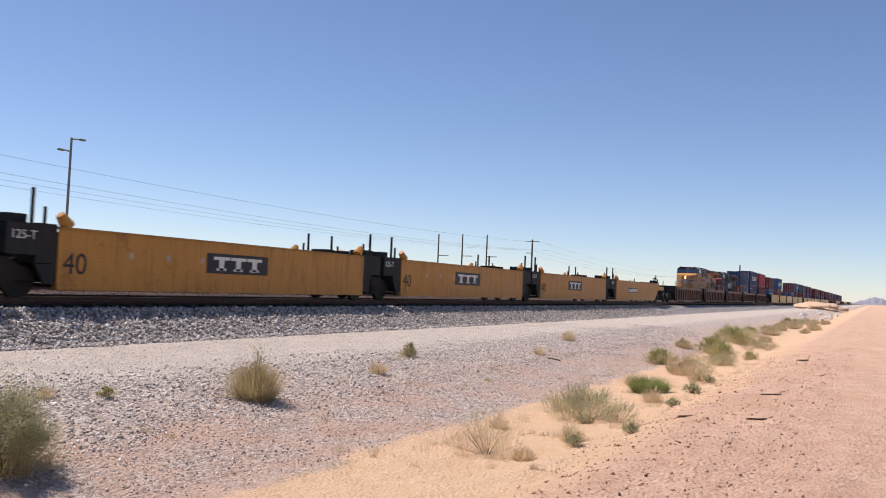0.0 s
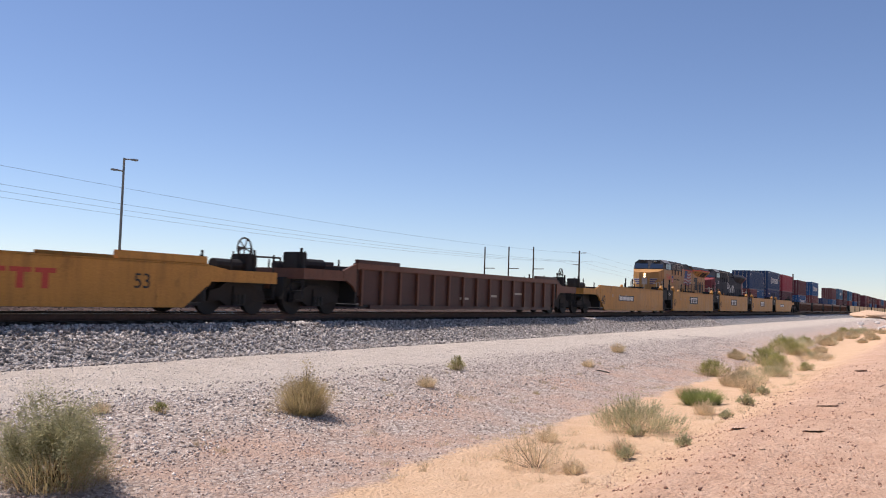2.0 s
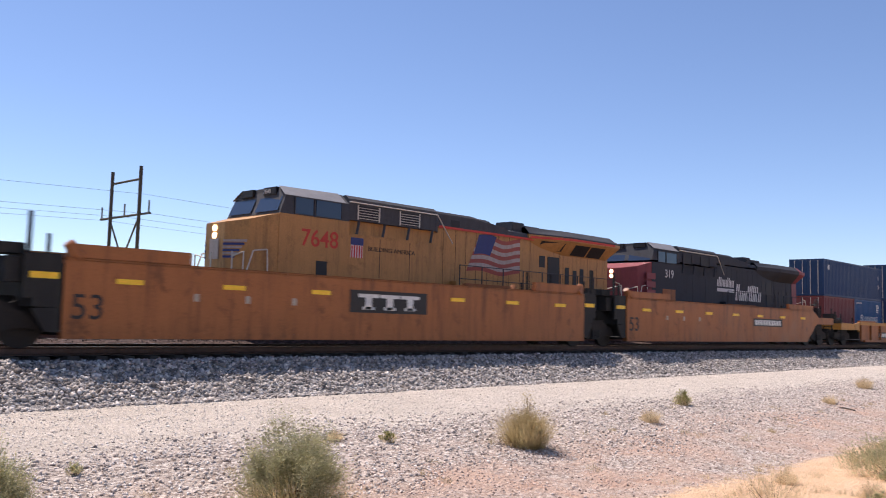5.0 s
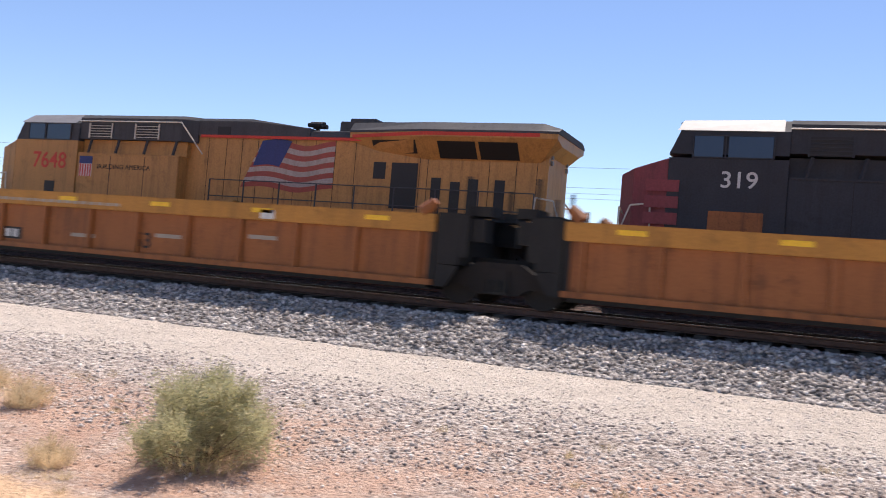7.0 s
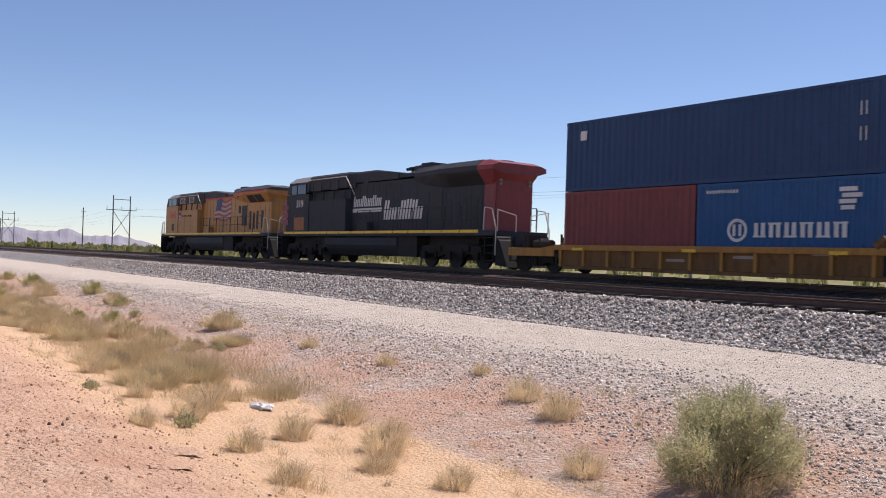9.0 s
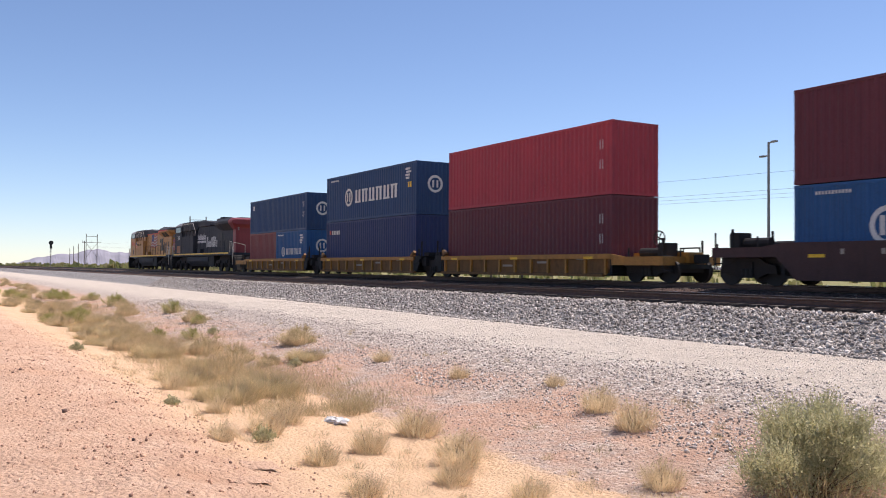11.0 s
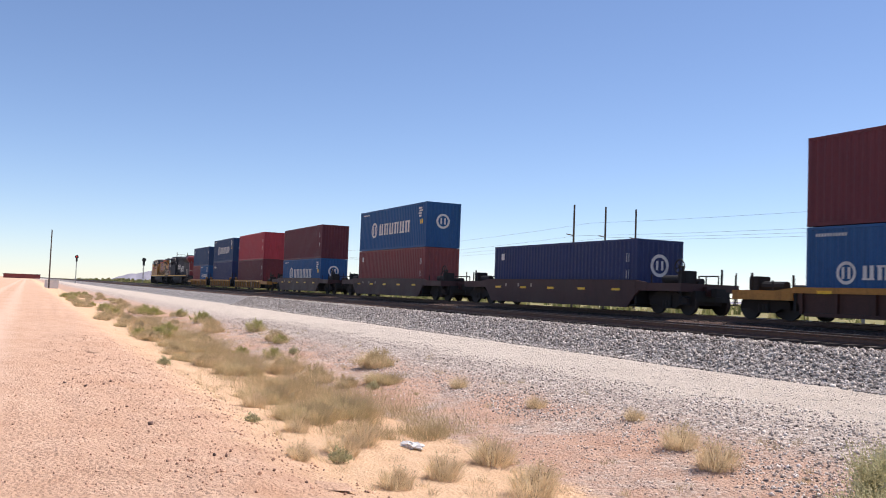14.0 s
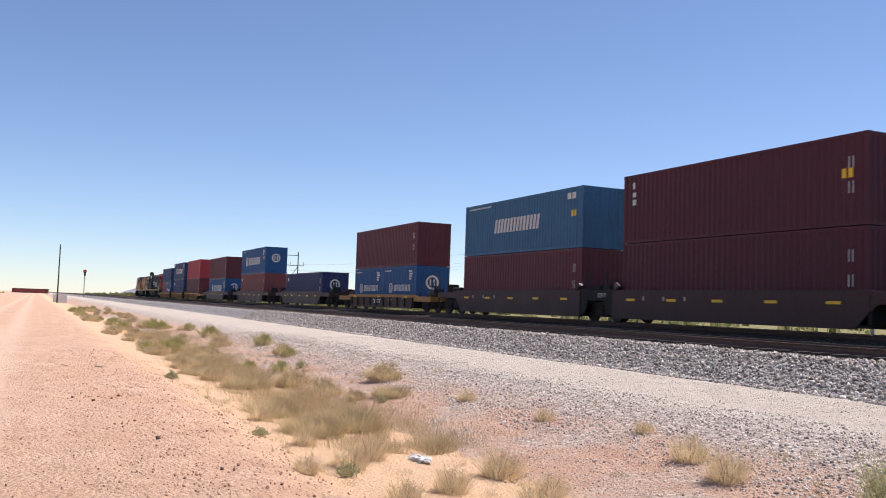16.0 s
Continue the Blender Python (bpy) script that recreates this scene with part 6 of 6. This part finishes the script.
def far_scrub():
    """Low scrub on the plain beyond the tracks and along the dirt road."""
    rng = random.Random(41)
    vs, fs = [], []
    for i in range(5200):
        beyond = rng.random() < 0.8
        y = 30 + 260 * rng.random() ** 1.8 if beyond else -16 - 80 * rng.random()
        x = rng.uniform(-620, 620)
        if not beyond and abs(x) < 30:
            continue
        w, h = rng.uniform(0.5, 1.8), rng.uniform(0.25, 1.0) * (1 if y < 60 else 1.25)
        if beyond and x < -140 and rng.random() < 0.35:
            w, h = rng.uniform(1.6, 3.4), rng.uniform(1.4, 2.9)
        z = surface(x, y)
        tall = h > 1.3
        for _ in range(26 if tall else 9):
            a = rng.random() * 6.283
            px, py = x + w * rng.gauss(0, 0.4), y + w * rng.gauss(0, 0.4)
            hh = h * rng.uniform(0.5, 1.1) if not tall else h * max(0.25, 1 - ((px - x) / w) ** 2 - ((py - y) / w) ** 2) * rng.uniform(0.7, 1.05)
            q = 0.22 * w
            k = len(vs)
            vs += [(px - q * math.cos(a), py - q * math.sin(a), z - 0.05), (px + q * math.cos(a), py + q * math.sin(a), z - 0.05), (px + q * 0.9 * math.cos(a + 0.6), py + q * 0.9 * math.sin(a + 0.6), z + hh * 0.8), (px - q * 0.6 * math.cos(a), py - q * 0.6 * math.sin(a), z + hh)]
            fs += [(k, k + 1, k + 2, k + 3)]
    me = bpy.data.meshes.new("far_scrub")
    me.from_pydata(vs, [], fs)
    me.materials.append(FARGREEN)
    tagged(new("far_scrub", me), "low green and tan scrub on the desert plain", "scrub", kind="stuff")


FARGREEN = leaf_material("far_scrub_leaf", [(0.195, 0.21, 0.075), (0.3, 0.3, 0.12), (0.45, 0.375, 0.195), (0.24, 0.255, 0.09)])
far_scrub()



def ground_cover(name, label, count, place, length, width, mat, seed, tilt):
    """Thin blades rooted over a patch of ground, joined as one."""
    rng = random.Random(seed)
    vs, fs = [], []
    while len(fs) < count * 2:
        x, y, k = place(rng)
        z = surface(x, y)
        a, t = rng.random() * 6.283, tilt * rng.random()
        ln = length * k * rng.uniform(0.5, 1.1)
        d = Vector((math.sin(t) * math.cos(a), math.sin(t) * math.sin(a), math.cos(t)))
        side = Vector((-math.sin(a + 1), math.cos(a + 1), 0)) * width
        p0 = Vector((x, y, z - 0.01))
        p1, i = p0 + d * ln * 0.6, len(vs)
        p2 = p1 + (d + Vector((math.cos(a), math.sin(a), -0.2)) * 0.35) * ln * 0.4
        vs += [p0 - side, p0 + side, p1 - side * 0.8, p1 + side * 0.8, p2]
        fs += [(i, i + 1, i + 3, i + 2), (i + 2, i + 3, i + 4)]
    ob = mesh_part(name, vs, fs, mat, None)
    return tagged(ob, label, "grass", kind="stuff")


def in_ditch(rng):
    while True:
        x = -13.9 - 38 * rng.random() ** 1.3
        y = 4.85 + 0.018 * (-13 - x) + rng.gauss(0, 0.62)
        n = noise.noise((x * 0.55, y * 0.9, 7)) + 0.5 * noise.noise((x * 1.7, y * 2.0, 9))
        if n > -0.12:
            return x, y, 0.55 + 0.8 * min(1, n + 0.3)


def in_clumps(centres):
    def f(rng):
        x, y, r = rng.choice(centres)
        a = rng.random() * 6.283
        q = r * math.sqrt(rng.random())
        return x + q * math.cos(a), y + q * math.sin(a), 0.6 + 0.5 * (1 - q / r)
    return f


crng = random.Random(77)
WEEDS = [(-8 - 14 * crng.random(), 2.9 + 2.9 * crng.random() ** 1.2, crng.uniform(0.04, 0.16)) for _ in range(190)] + [(8 + 20 * crng.random(), 2.9 + 3.0 * crng.random(), crng.uniform(0.04, 0.15)) for _ in range(120)]
SLOPE = [(-45 + 70 * crng.random(), 6.2 + 3.0 * crng.random(), crng.uniform(0.04, 0.14)) for _ in range(120)]
ground_cover("ditch_grass", "tan-grey dry grass along the ditch", 42000, in_ditch, 0.32, 0.0022, GREYGRASS, 61, 1.05)
ground_cover("sand_weeds", "small dry weeds scattered on sand", 17000, in_clumps(WEEDS), 0.15, 0.0017, STRAW, 62, 1.2)
ground_cover("gravel_weeds", "small dry weeds scattered on gravel", 7000, in_clumps(SLOPE), 0.14, 0.0017, GREYGRASS, 63, 1.2)

# litter
bag = tagged(new("crumpled_bag"), "crumpled white plastic bag lying on the sand", "litter")
rng = random.Random(51)
bm = bmesh.new()
bmesh.ops.create_icosphere(bm, subdivisions=3, radius=1)
for v in bm.verts:
    k = 1 + 0.60 * noise.noise(v.co * 2.3) + 0.35 * noise.noise(v.co * 6)
    v.co = Vector((v.co.x * 0.19 * k, v.co.y * 0.09 * k, max(-0.02, v.co.z * 0.055 * k + 0.03)))
part("plastic", bm, CABINETWHITE, bag)
stand(bag, -13.4, 4.65, 0.4, 0.95)


def dirt_ledge(x, y, ln, seed):
    """A low crumbling ledge of dried dirt."""
    rng = random.Random(seed)
    o = tagged(new("dirt_ledge"), "crumbling reddish ledge of dried dirt", "dirt ledge", "ledges on the bank")
    n = 12
    vs, fs = [], []
    for i in range(n + 1):
        u = i / n
        k = math.sin(math.pi * u) ** 0.6
        bx0 = (u - 0.5) * ln
        wv = 0.06 * noise.noise((u * 4, seed, 0)) * ln
        h = 0.018 * k * (0.35 + 0.8 * rng.random())
        vs += [(bx0, wv - 0.02, -0.04), (bx0, wv - 0.025 * k, h * 0.75), (bx0, wv + 0.01 * k, h), (bx0, wv + 0.12 * k, h * 0.55), (bx0, wv + 0.30, -0.03)]
    for i in range(n):
        for j in range(4):
            fs.append((i * 5 + j, i * 5 + j + 5, i * 5 + j + 6, i * 5 + j + 1))
    mesh_part("crust", vs, fs, gme.materials[0], o)
    return stand(o, x, y, rng.uniform(-0.25, 0.25))


for i, (x, y, ln) in enumerate(((9.0, 2.05, 0.55), (11.2, 1.55, 0.7), (13.4, 2.3, 0.6), (16.5, 1.4, 0.9), (19.5, 1.9, 1.2), (24.0, 1.2, 1.6), (7.6, 1.9, 0.4), (29.0, 0.6, 1.8), (-10.4, 2.45, 0.35),
                              (-18.2, 1.7, 0.8), (-22.0, 2.0, 1.4), (-27.0, 1.6, 1.6), (-9.8, 2.15, 0.3), (15.0, 0.6, 1.1), (18.2, 0.2, 1.3), (21.5, 0.9, 1.5), (26.5, 1.6, 1.4), (13.0, 1.2, 0.7), (34.0, 1.0, 2.0), (10.0, 1.2, 0.5), (-20.5, 1.2, 1.1), (-24.5, 1.4, 1.5))):
    dirt_ledge(x, y, ln, 90 + i)
stick = tagged(new("dry_stick"), "dry grey stick lying on gravel", "stick")
part("wood", rods([((-0.35, 0, 0.03), (0.05, 0.03, 0.05)), ((0.05, 0.03, 0.05), (0.42, -0.02, 0.02))], 0.018, 6), POLEWOOD, stick)
stand(stick, 21.9, 7.5, 0.9)


# ---- what moves ----
# how far each train has come: the empty train runs towards +x, the stack train towards -x
RUN_EMPTY = [(t, 24.5 * t) for t in (0, 4, 8, 12, 16)]
RUN_STACK = [(t, 126.6 - 22.4 * t) for t in (0, 4, 8, 12, 16)]


def motions():
    for thing, train, s in MOVING:
        if train == 1:
            walk(thing, [(t, pose(s + d, NEAR_Y, NEAR_Z)) for t, d in RUN_EMPTY])
        elif train == 2:
            walk(thing, [(t, pose(s + d, FAR_Y, FAR_Z)) for t, d in RUN_STACK])
        else:
            walk(thing, [(t, pose(s[0] + d, FAR_Y, FAR_Z + s[1])) for t, d in RUN_STACK])


motions()
